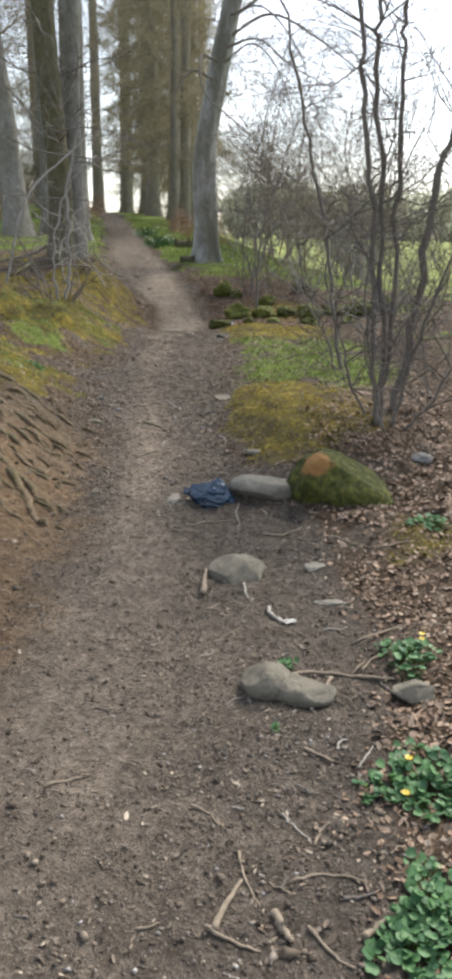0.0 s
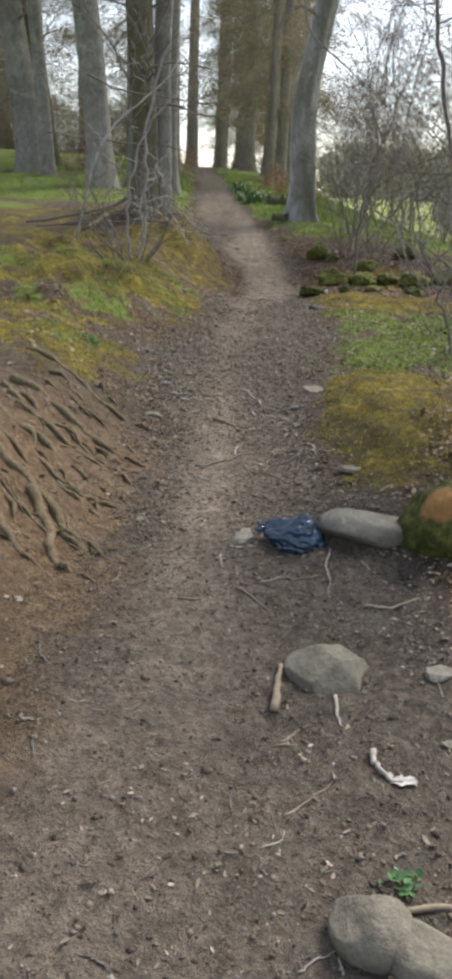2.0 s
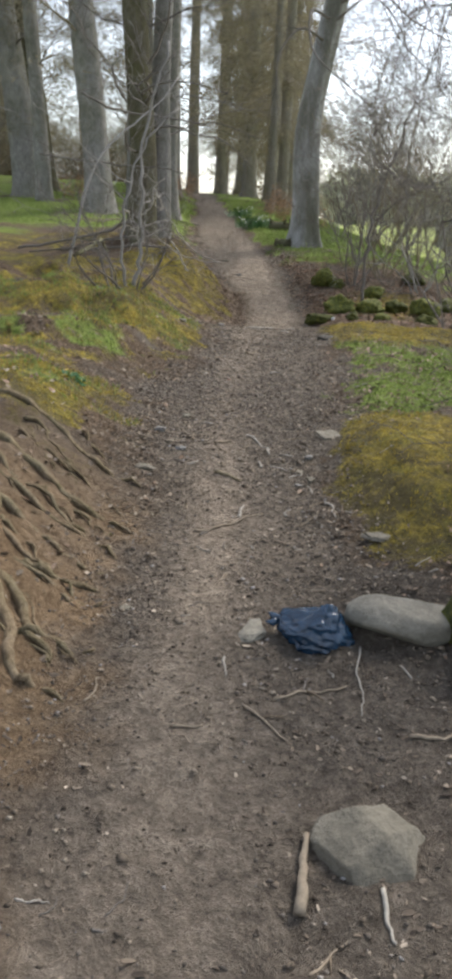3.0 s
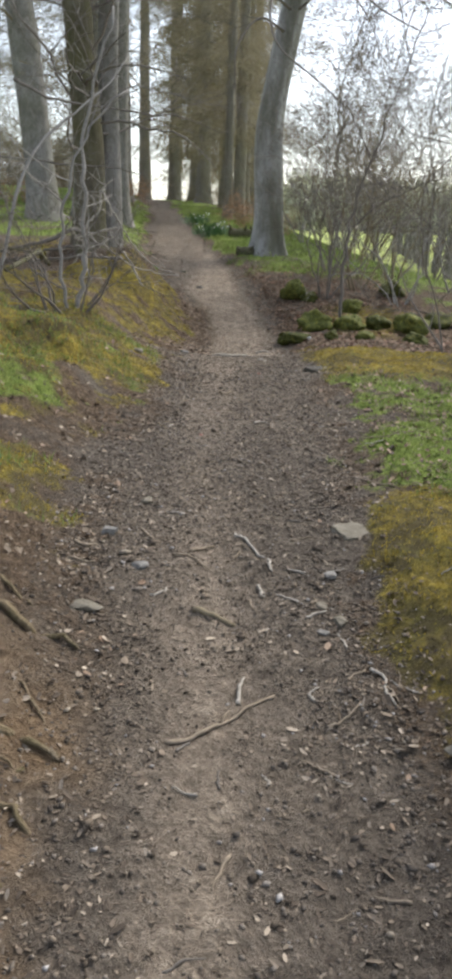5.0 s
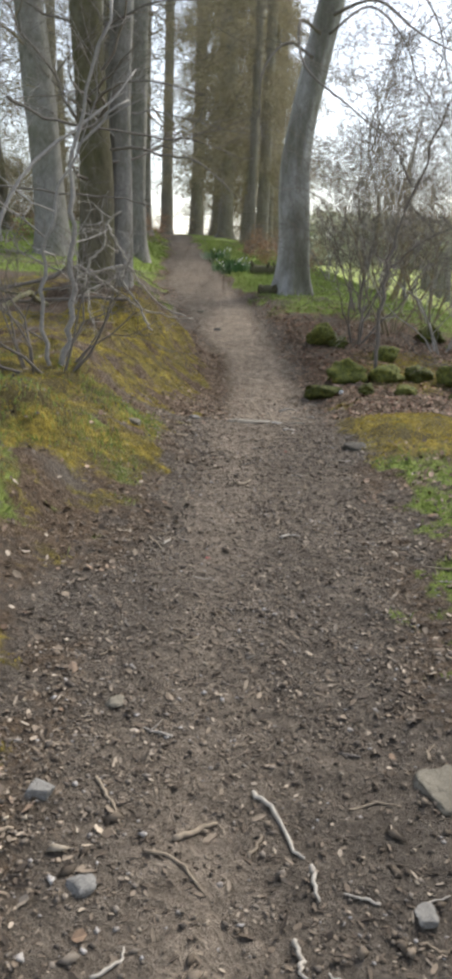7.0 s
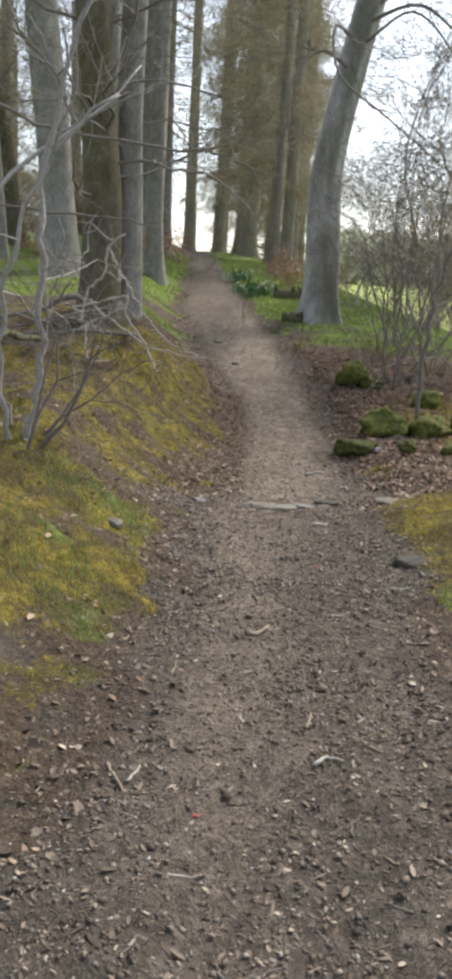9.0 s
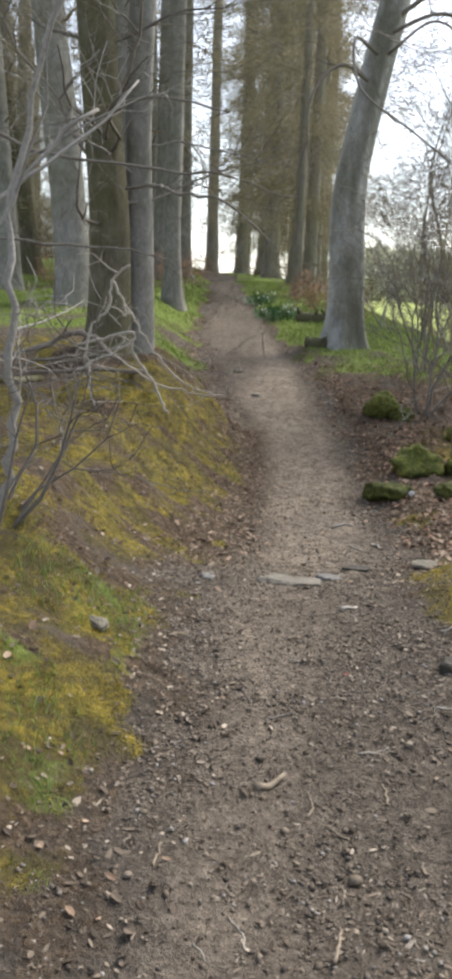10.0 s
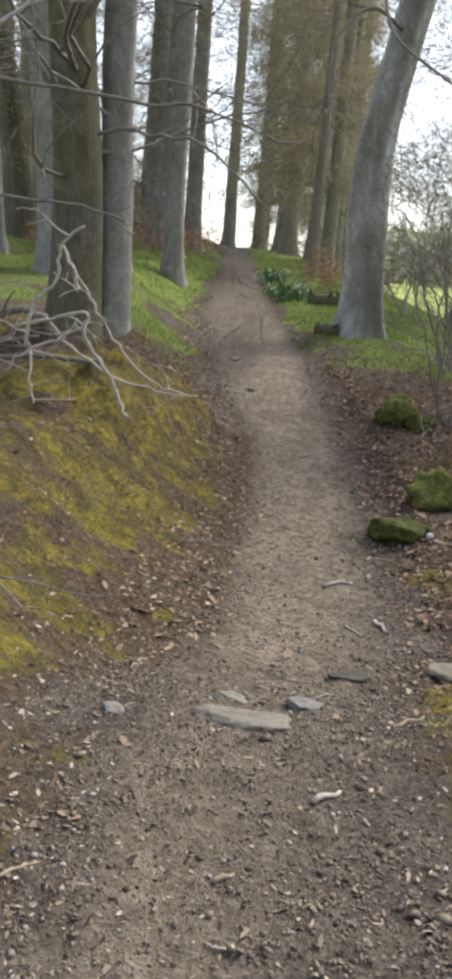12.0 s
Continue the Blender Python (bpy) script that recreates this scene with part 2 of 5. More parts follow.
# ---- terrain ----
PY = [-60, -12, -6, -3, 0, 2, 3, 3.7, 4.9, 5.8, 7, 8.6, 9.5, 10.35, 11, 11.8, 13.2, 14, 16, 18, 19.5, 24, 32, 45, 60, 75, 130]
PZ = [-0.9, -.5, -.25, -.12, .02, .09, .14, .17, .25, .36, .40, .44, .475, .44, .28, .19, .08, .13, .36, .64, .82, 1.22, 1.8, 2.5, 2.84, 2.3, 0.6]
EY = [-60, -3, 1, 2.7, 3.9, 5, 5.7, 7, 8, 9, 10.4, 11.5, 12.5, 14, 15.5, 17, 19.5, 22, 27.6, 42.6, 61.01, 83.73]
EL = [-1.3, -1.25, -1.2, -1.05, -0.9, -.97, -1.12, -1.2, -1.1, -1.0, -1.25, -1.02, -1.09, -1.13, -1.29, -1.85, -2.4, -2.95, -3.48, -5.48, -8.61, -12.59]
ER = [0.4, 0.4, .38, .5, .35, .1, .02, .15, .2, .13, .0, .16, .14, .0, -.15, -.45, -.9, -1.4, -2.35, -4.55, -7.62, -11.17]
LY = [-60, -3, 1, 4, 6, 8, 9.5, 11, 13, 15, 18, 22, 30, 45, 60]
LH = [.3, .3, .34, .42, .36, .32, .34, .5, .68, .74, .6, .62, .6, .4, .2]
RNG = np.random.RandomState(7)
_lat = RNG.rand(256, 256)


def vnoise(x, y):
    """Smooth value noise, 0 to 1, on arrays."""
    xi, yi = np.floor(x).astype(int), np.floor(y).astype(int)
    u, v = x - xi, y - yi
    u, v = u * u * (3 - 2 * u), v * v * (3 - 2 * v)
    a, b = _lat[xi % 256, yi % 256], _lat[(xi + 1) % 256, yi % 256]
    c, d = _lat[xi % 256, (yi + 1) % 256], _lat[(xi + 1) % 256, (yi + 1) % 256]
    return (a * (1 - u) + b * u) * (1 - v) + (c * (1 - u) + d * u) * v


def fbm(x, y, octaves=4):
    s, amp, tot = 0, 1.0, 0
    for k in range(octaves):
        s, tot = s + amp * vnoise(x * 2 ** k + 17 * k, y * 2 ** k + 31 * k), tot + amp
        amp *= 0.55
    return s / tot


def sstep(x, a, b):
    u = np.clip((x - a) / (b - a), 0, 1)
    return u * u * (3 - 2 * u)


def blob(x, y, cx, cy, rx, ry):
    return np.clip(1.3 - np.hypot((x - cx) / rx, (y - cy) / ry), 0, 1)


def height(x, y):
    """The ground: the path's profile, its bank to the west, the shelf and the field to the east."""
    x, y = np.asarray(x, float), np.asarray(y, float)
    p, xl, xr = np.interp(y, PY, PZ), np.interp(y, EY, EL), np.interp(y, EY, ER)
    wob = (fbm(x * 0.9, y * 0.9, 3) - 0.5)
    dl, dr = xl - x, x - xr
    z = p - 0.03 * np.exp(-((x - (xl + xr) / 2) / 0.4) ** 2) * (y < 11)
    width = np.interp(y, [0, 5, 9, 13, 20], [0.9, 0.9, 0.9, 1.25, 1.2])
    bank = np.interp(y, LY, LH)
    z = z + bank * sstep(dl + 0.25 * wob, -0.05, width) + 0.02 * np.clip(dl - 1, 0, 20) + 0.16 * wob * sstep(dl, 0.1, 0.8)
    shelf = np.interp(y, [-5, 3, 4.5, 5.5, 6.6, 9, 10.5, 12.5, 15, 20, 40], [.02, .03, .05, .1, .05, .05, .06, .12, .12, .05, .05])
    z = z + shelf * sstep(dr, -0.05, 0.35) + 0.1 * wob * sstep(dr, 0.1, 0.8)
    flat = 0.42 + 0.05 * fbm(x * 0.1, y * 0.1, 2)
    far = sstep(dr, 1.5, 6 + 0.1 * np.clip(y - 20, 0, 60))
    z = z * (1 - far) + flat * far
    near = np.exp(-(np.clip(np.abs(y - 6) - 9, 0, 99) / 6) ** 2) * (np.abs(x) < 4)
    rough = (fbm(x * 7, y * 7, 3) - 0.5) * 0.05 + (fbm(x * 2.3, y * 2.3, 2) - 0.5) * 0.06
    z = z + rough * near * (0.55 + 0.6 * sstep(np.maximum(dl, dr), 0, 0.4))
    crumbs = (fbm(x * 15, y * 15, 3) - 0.5) * 0.034 * sstep(near, .2, .8)
    hump = np.clip(fbm(x * 1.5 + 9, y * 1.5 + 3, 3) - .38, 0, 1) * .55 * sstep(dl, .25, .9) * sstep(y, 5, 6.5) * (1 - sstep(y, 15, 18)) * sstep(3.5 - dl, 0, 1.5)
    cushion = .06 * blob(x, y, .56, 5.65, .6, .85) * sstep(dr, -.05, .12) + .04 * blob(x, y, .85, 10.2, .85, 1.1) * sstep(dr, -.05, .2)
    z = z + crumbs + hump + cushion
    # the hill falls away behind the wood
    away = sstep(np.hypot(x, y - 20), 70, 140)
    return z * (1 - away) + 0.4 * away


def masks(x, y):
    """How much moss, grass, dead leaves, pale dust and open field cover the ground."""
    xl, xr = np.interp(y, EY, EL), np.interp(y, EY, ER)
    dl, dr = xl - x, x - xr
    n1, n2, n3 = fbm(x * 1.3 + 5, y * 1.3, 4), fbm(x * 2.1 + 40, y * 2.1 + 9, 4), fbm(x * 0.8 + 80, y * 0.8, 3)
    n4 = fbm(x * 5.3 + 21, y * 5.3 + 3, 4)
    out = sstep(np.maximum(dl, dr), -0.08, 0.22)
    ragged = .55 * (n2 - .5) + .5 * (n4 - .5)
    left, right = sstep(dl + ragged, -0.02, 0.3), sstep(dr + ragged, -0.04, 0.22)
    x0, y0, x, y = x, y, x + .5 * (n2 - .5), y + .6 * (n1 - .5)
    moss = np.maximum.reduce([1.7 * blob(x, y, 0.52, 5.6, 0.66, 0.95), 1.6 * blob(x, y, 0.75, 10.15, 0.9, 1.2), 0.6 * blob(x, y, 0.35, 12.6, 0.3, 0.3),
                              0.8 * blob(x, y, 1.1, 3.3, 0.4, 0.35), 0.8 * blob(x, y, 1.3, 14.6, 1.0, 1.4)]) * (0.42 + 0.6 * n1 + .6 * n4) * sstep(dr + .45 * ragged + .1, 0, .16)
    x, y = x0, y0
    lm = np.interp(y, [3.5, 5.2, 6, 7.5, 9, 10.2, 11.5, 13.5, 15, 17, 19], [0.05, .55, 1, 1, .95, .85, .95, .95, .85, .45, 0.1])
    moss = np.maximum(moss, lm * left * np.clip((n1 * .35 + n2 * .3 + n4 * .35 - 0.365) * 4.6, 0, 1.0) * sstep(5.5 - dl, 0, 2) * np.maximum(1 - sstep(y, 10, 11.2), sstep(dl + 1.4 * ragged, .08, .5)))
    grass = right * (1 - sstep(dr, 1.0, 2.2)) * sstep(y, 5.8, 7) * (1 - sstep(y, 8.6, 9.8)) * np.clip((n2 * .6 + n4 * .4 - 0.24) * 3.2, 0, 1)
    grass = np.maximum(grass, right * sstep(y, 17.2, 19) * np.clip((n2 - 0.15) * 3, 0, 1) * sstep(7 - dr, 0, 3))
    grass = np.maximum(grass, left * sstep(y, 16, 18.5) * np.clip((n2 - 0.2) * 2.6, 0, 1) * 0.9)
    grass = np.maximum(grass, left * sstep(y, 5, 6.5) * (1 - sstep(y, 9.5, 10.6)) * np.clip((n2 - 0.43) * 5, 0, 0.85))
    grass = np.maximum(grass, sstep(dr, 1.5, 3) * np.clip((n3 * .6 + n4 * .4 - 0.45) * 3.5, 0, 0.75))
    grass = np.maximum(grass, 0.75 * sstep(dl, 2.5, 4) * np.clip((n3 - 0.3) * 3, 0, 1))
    litter = out * np.clip(0.75 + (n2 - 0.5) * 1.4, 0, 1)
    edge = 1 - sstep(np.minimum(-dl, -dr), 0.0, 0.4)
    litter = np.maximum(litter, 0.55 * edge * (n2 > 0.45) * (y > 4.5))
    inside = sstep(np.minimum(-dl, -dr), 0.0, 0.35)
    track = np.exp(-((x - np.interp(y, [0, 2, 3, 4.5, 6, 9, 12, 14, 17], [-.75, -.62, -.5, -.52, -.62, -.75, -.55, -.6, -1.1])) / np.interp(y, [0, 2.5, 4, 6, 9, 12], [.42, .34, .13, .13, .2, .42])) ** 2)
    level = np.interp(y, [-2, .6, 1.3, 2.6, 4, 5.4, 6.3, 7.6, 9, 10.6, 11.4, 12.5, 15, 20, 30], [.1, .18, .42, .48, .72, .75, .2, .3, .5, .4, .9, 1, .85, .9, .95])
    dust = inside * np.clip(level * (0.8 * track + .25) * (.45 + .6 * n1 + .75 * n4) + .4 * (n2 - .52) * level, 0, 0.9)
    dust = np.maximum(dust, 0.5 * left * (1 - sstep(y, 4.2, 5.5)) * n1)
    field = sstep(dr, 6 - 2.6 * sstep(y, 10, 20), 9 - 2.6 * sstep(y, 10, 20)) * sstep(y + 0.8 * dr, 18, 26)
    clay = sstep(dl + .5 * (n4 - .5), np.interp(y, [1, 3, 4], [-.5, -.35, -.2]), .15) * (1 - sstep(dl, .5, 1.4)) * (1 - sstep(y, 4.6, 5.6)) * np.clip(.5 + .9 * n1 + .4 * (n4 - .5), 0, .92)
    clay = np.maximum(clay, .8 * sstep(dl, -.3, 0) * (1 - sstep(dl, .3, .9)) * sstep(y, 10.3, 11) * (1 - sstep(y, 15, 17)) * n1)
    litter = litter * (1 - .8 * clay * (y < 8))
    return moss, grass, litter, dust, field, clay


def spaced(lo, hi, step, far, ratio=1.16):
    """Even steps from lo to hi, then ever longer ones out to far on both sides."""
    mid = list(np.arange(lo, hi, step))
    a, b, s = mid[0], mid[-1], step
    left, right = [], []
    while b < far:
        s *= ratio
        a, b = a - s, b + s
        left.append(a)
        right.append(b)
    return np.array(left[::-1] + mid + right)


# ---- building helpers ----
class MB:
    """Collects vertices and faces of one mesh."""

    def __init__(self):
        self.v, self.f = [], []

    def add(self, verts, faces):
        k = len(self.v)
        self.v.extend(verts)
        self.f.extend([tuple(i + k for i in f) for f in faces])

    def mesh(self, name, smooth=True):
        me = bpy.data.meshes.new(name)
        me.from_pydata(self.v, [], self.f)
        if smooth:
            me.polygons.foreach_set("use_smooth", [True] * len(me.polygons))
        me.update()
        return me


def part(name, mb, material, parent=None, label="", smooth=True):
    """One mesh object, under a thing if one is given."""
    ob = new(name, mb.mesh(name, smooth) if isinstance(mb, MB) else mb)
    if not ob.data.materials:
        ob.data.materials.append(material)
    if parent is not None:
        ob.parent = parent
    if label:
        tagged(ob, label)
    return ob


def hgt(x, y):
    return float(height(np.array([x]), np.array([y]))[0])


def tube(mb, pts, radii, n=6, cap=True):
    """A round limb along points, with a radius at each."""
    pts = [Vector(p) for p in pts]
    base, last = len(mb.v), len(pts) - 1
    side = None
    for i, p in enumerate(pts):
        d = (pts[min(i + 1, last)] - pts[max(i - 1, 0)])
        d = d.normalized() if d.length > 1e-9 else Vector((0, 0, 1))
        if side is None:
            side = d.orthogonal().normalized()
        else:
            side = side - d * side.dot(d)
            side = side.normalized() if side.length > 1e-6 else d.orthogonal().normalized()
        up = d.cross(side)
        r = radii[i]
        for k in range(n):
            a = 2 * math.pi * k / n
            q = p + side * (r * math.cos(a)) + up * (r * math.sin(a))
            mb.v.append((q.x, q.y, q.z))
    for i in range(last):
        for k in range(n):
            a, b = base + i * n + k, base + i * n + (k + 1) % n
            mb.f.append((a, b, b + n, a + n))
    if cap:
        mb.f.append(tuple(base + last * n + k for k in range(n)))
        mb.f.append(tuple(base + k for k in reversed(range(n))))


def smooth_line(pts, n):
    """A Catmull-Rom line through the points, n pieces to each span."""
    p = [np.array(q, float) for q in pts]
    p = [2 * p[0] - p[1]] + p + [2 * p[-1] - p[-2]]
    out = []
    for i in range(1, len(p) - 2):
        for k in range(n):
            t = k / n
            out.append(0.5 * (2 * p[i] + (p[i + 1] - p[i - 1]) * t + (2 * p[i - 1] - 5 * p[i] + 4 * p[i + 1] - p[i + 2]) * t * t
                              + (3 * p[i] - p[i - 1] - 3 * p[i + 1] + p[i + 2]) * t ** 3))
    return out + [p[-2]]


def wander(rng, start, direction, length, steps, bend=0.25, rise=0.0):
    """A crooked line from start."""
    p, d = Vector(start), Vector(direction).normalized()
    pts = [p.copy()]
    for _ in range(steps):
        d = (d + Vector((rng.gauss(0, bend), rng.gauss(0, bend), rng.gauss(0, bend) + rise))).normalized()
        p = p + d * (length / steps)
        pts.append(p.copy())
    return pts


def branching(rng, mb, start, direction, length, radius, depth, kids=5, n=4, bend=0.22, rise=0.03, spread=0.9, shrink=0.55, droop=0.0):
    """A bare branch with side branches, down to the twigs."""
    steps = max(3, int(length / 0.18)) if depth > 0 else 3
    steps = min(steps, 9)
    pts = wander(rng, start, direction, length, steps, bend, rise - droop)
    radii = [max(radius * (1 - 0.75 * i / steps), 0.0022) for i in range(steps + 1)]
    tube(mb, pts, radii, n if depth > 0 else 3, cap=False)
    if depth <= 0:
        return
    for k in range(kids):
        i = 1 + int((steps - 0.01) * (0.15 + 0.85 * (k + rng.random()) / kids))
        i = min(i, steps)
        d = (pts[i] - pts[i - 1]).normalized()
        side = Vector((rng.gauss(0, 1), rng.gauss(0, 1), rng.gauss(0, 0.7)))
        side = (side - d * side.dot(d)).normalized()
        branching(rng, mb, pts[i], d * 0.8 + side * spread, length * shrink * rng.uniform(0.6, 1.1), radii[i] * 0.6, depth - 1,
                  max(2, kids - 1), n, bend, rise, spread, shrink, droop)


def empty(name, x, y, z=None, label="", category="", group="", kind=""):
    ob = new(name)
    ob.empty_display_size = 0.2
    ob.location = (x, y, hgt(x, y) if z is None else z)
    return tagged(ob, label, category, group, kind)


def trunk_mesh(mb, line, r0, r1, n=20, flare=0.55, roots=5, seed=1, knots=2):
    """A trunk with a flared, ribbed foot and slow swellings."""
    rng = random.Random(seed)
    pts = [Vector(p) for p in line]
    base, last = len(mb.v), len(pts) - 1
    ph = [rng.uniform(0, 6.28) for _ in range(5)]
    z0 = pts[0].z
    for i, p in enumerate(pts):
        f = i / last
        r = r0 + (r1 - r0) * f
        up = max(p.z - z0, 0)
        foot = flare * math.exp(-up / 0.4)
        for k in range(n):
            a = 2 * math.pi * k / n
            rib = foot * (0.55 + 0.6 * max(0, math.cos(roots * a + ph[0])) ** 2 + 0.25 * math.cos(2 * a + ph[1]))
            q = r * (1 + rib + 0.05 * math.cos(3 * a + ph[2] + 1.3 * up) + 0.04 * math.cos(5 * a + ph[3] - 0.8 * up) + 0.03 * math.sin(2.1 * up + ph[4]))
            mb.v.append((p.x + q * math.cos(a), p.y + q * math.sin(a), p.z))
    for i in range(last):
        for k in range(n):
            a, b = base + i * n + k, base + i * n + (k + 1) % n
            mb.f.append((a, b, b + n, a + n))
    mb.f.append(tuple(base + last * n + k for k in range(n)))


def rock_mesh(sx, sy, sz, seed, flat=0.0, sub=3, cut=7, rough=0.12, boxy=0.0):
    """A broken stone: a ball cut by planes, worn round and roughened."""
    rng = random.Random(seed)
    bm = bmesh.new()
    bmesh.ops.create_icosphere(bm, subdivisions=sub + 1, radius=1)
    planes = []
    for _ in range(cut):
        d = Vector((rng.gauss(0, 1), rng.gauss(0, 1), rng.gauss(0, 0.8))).normalized()
        planes.append((d, rng.uniform(0.55, 0.85)))
    if flat:
        planes.append((Vector((rng.gauss(0, .08), rng.gauss(0, .08), 1)).normalized(), flat))
    for v in bm.verts:
        p = v.co.copy()
        if boxy:
            p *= 1 + boxy * (1 / (abs(p.x) ** 6 + abs(p.y) ** 6 + abs(p.z) ** 6) ** (1 / 6) - 1)
        for d, k in planes:
            over = p.dot(d) - k
            if over > 0:
                p -= d * over * 0.96
        nz = noise.noise(p * 1.7 + Vector((seed * 3.1, 0, 0))) * rough + noise.noise(p * 4.5 + Vector((seed, 5, 0))) * rough * 0.45 + noise.noise(p * 11) * rough * 0.2
        p *= 1 + nz
        v.co = Vector((p.x * sx, p.y * sy, p.z * sz))
    me = bpy.data.meshes.new("stone")
    bm.to_mesh(me)
    bm.free()
    me.polygons.foreach_set("use_smooth", [True] * len(me.polygons))
    return me


def stone(x, y, sx, sy, sz, seed, mat, label, name="stone", sink=0.35, turn=0.0, flat=0.0, category="stone", group="", rough=0.14, cut=11, boxy=0.0):
    ob = part(name, rock_mesh(sx, sy, sz, seed, flat, rough=rough, cut=cut, boxy=boxy), mat)
    ob.matrix_world = pose(x, y, hgt(x, y) + sz * (1 - 2 * sink), 0, 0, turn)
    return tagged(ob, label, category, group)


def stick(pts, r, label, mat=None, name="fallen_stick", lift=0.6, group="sticks on the path", fork=None, n=7):
    """A stick that lies on the ground along plan points, with knots, a broken end and maybe a fork."""
    mb = MB()
    rng = random.Random(int(abs(pts[0][0] * 1000 + pts[0][1] * 77)))
    line = smooth_line([(x, y, 0) for x, y in pts], 5)
    line = [(p[0] + rng.gauss(0, 0.0022), p[1] + rng.gauss(0, 0.0022), 0) for p in line]
    x0, y0 = line[0][0], line[0][1]
    z0 = hgt(x0, y0)
    path = [(p[0] - x0, p[1] - y0, hgt(p[0], p[1]) - z0 + r * lift) for p in line]
    k = len(path) - 1
    tube(mb, path, [r * .78 * (1.0 - 0.5 * i / k) * rng.uniform(0.9, 1.1) for i in range(k + 1)], n)
    if fork:
        i = int(k * fork[0])
        a = path[i]
        tube(mb, [a, (a[0] + fork[1] * .5, a[1] + fork[2] * .5, a[2] + r * .8), (a[0] + fork[1], a[1] + fork[2], a[2] + r * .4)], [r * .6, r * .5, r * .3], 6)
    ob = part(name, mb, mat or STICK)
    ob.location = (x0, y0, z0)
    return tagged(ob, label if len(label.split()) > 4 else label + " on the earth path", "stick", group)


# ---- ground ----
def build_ground():
    xs, ys = spaced(-3.2, 2.6, 0.033, 420, 1.15), spaced(-.9, 15.5, 0.033, 420, 1.12)
    gx, gy = np.meshgrid(xs, ys)
    z = height(gx.ravel(), gy.ravel())
    nx, ny = len(xs), len(ys)
    me = bpy.data.meshes.new("ground")
    idx = np.arange(nx * ny).reshape(ny, nx)
    quads = np.stack([idx[:-1, :-1], idx[:-1, 1:], idx[1:, 1:], idx[1:, :-1]], -1).reshape(-1, 4)
    me.from_pydata(np.stack([gx.ravel(), gy.ravel(), z], 1).tolist(), [], quads.tolist())
    me.polygons.foreach_set("use_smooth", [True] * len(me.polygons))
    for name, values in zip(("moss", "grass", "litter", "dust", "field", "clay"), masks(gx.ravel(), gy.ravel())):
        a = me.attributes.new(name, 'FLOAT', 'POINT')
        a.data.foreach_set("value", np.asarray(values, np.float32))
    me.materials.append(GROUND)
    ob = new("ground", me)
    return tagged(ob, "trodden earth path between mossy banks, grass and field", "ground", kind="structure")


ground = build_ground()


# ---- trees ----
def curtain(t, lo, hi, radius, count, seed, mat, droop=.5, size=.3, thick=.008):
    """Sprays of fine dead twigs along many thin branches round a trunk."""
    rng = np.random.RandomState(seed)
    m = max(12, int((hi - lo) * 7))
    ba, bl, bh = rng.uniform(0, 6.283, m), radius * np.exp(rng.normal(-.25, .4, m)), rng.uniform(lo, hi, m)
    bd, k = droop * rng.uniform(.2, 1.5, m), rng.randint(0, m, count)
    r = bl[k] * np.sqrt(rng.uniform(.02, 1, count))
    a = ba[k] + rng.normal(0, .16, count)
    p = np.stack([r * np.cos(a), r * np.sin(a), bh[k] - bd[k] * r * .6 + rng.normal(0, .16, count)], 1)
    d = np.stack([np.cos(a) + rng.normal(0, .8, count), np.sin(a) + rng.normal(0, .8, count), rng.normal(-droop, .6, count)], 1)
    d *= (size * np.exp(rng.normal(0, .4, count)) / np.linalg.norm(d, axis=1))[:, None]
    w = rng.normal(0, 1, (count, 3))
    w -= d * ((w * d).sum(1) / (d * d).sum(1))[:, None]
    w *= (thick * rng.uniform(.6, 1.4, count) / np.linalg.norm(w, axis=1))[:, None]
    v = np.stack([p - w, p + w, p + d], 1).reshape(-1, 3)
    mb = MB()
    mb.v, mb.f = v.tolist(), np.arange(3 * count).reshape(-1, 3).tolist()
    return part("outer_crown", mb, mat, t, smooth=False)


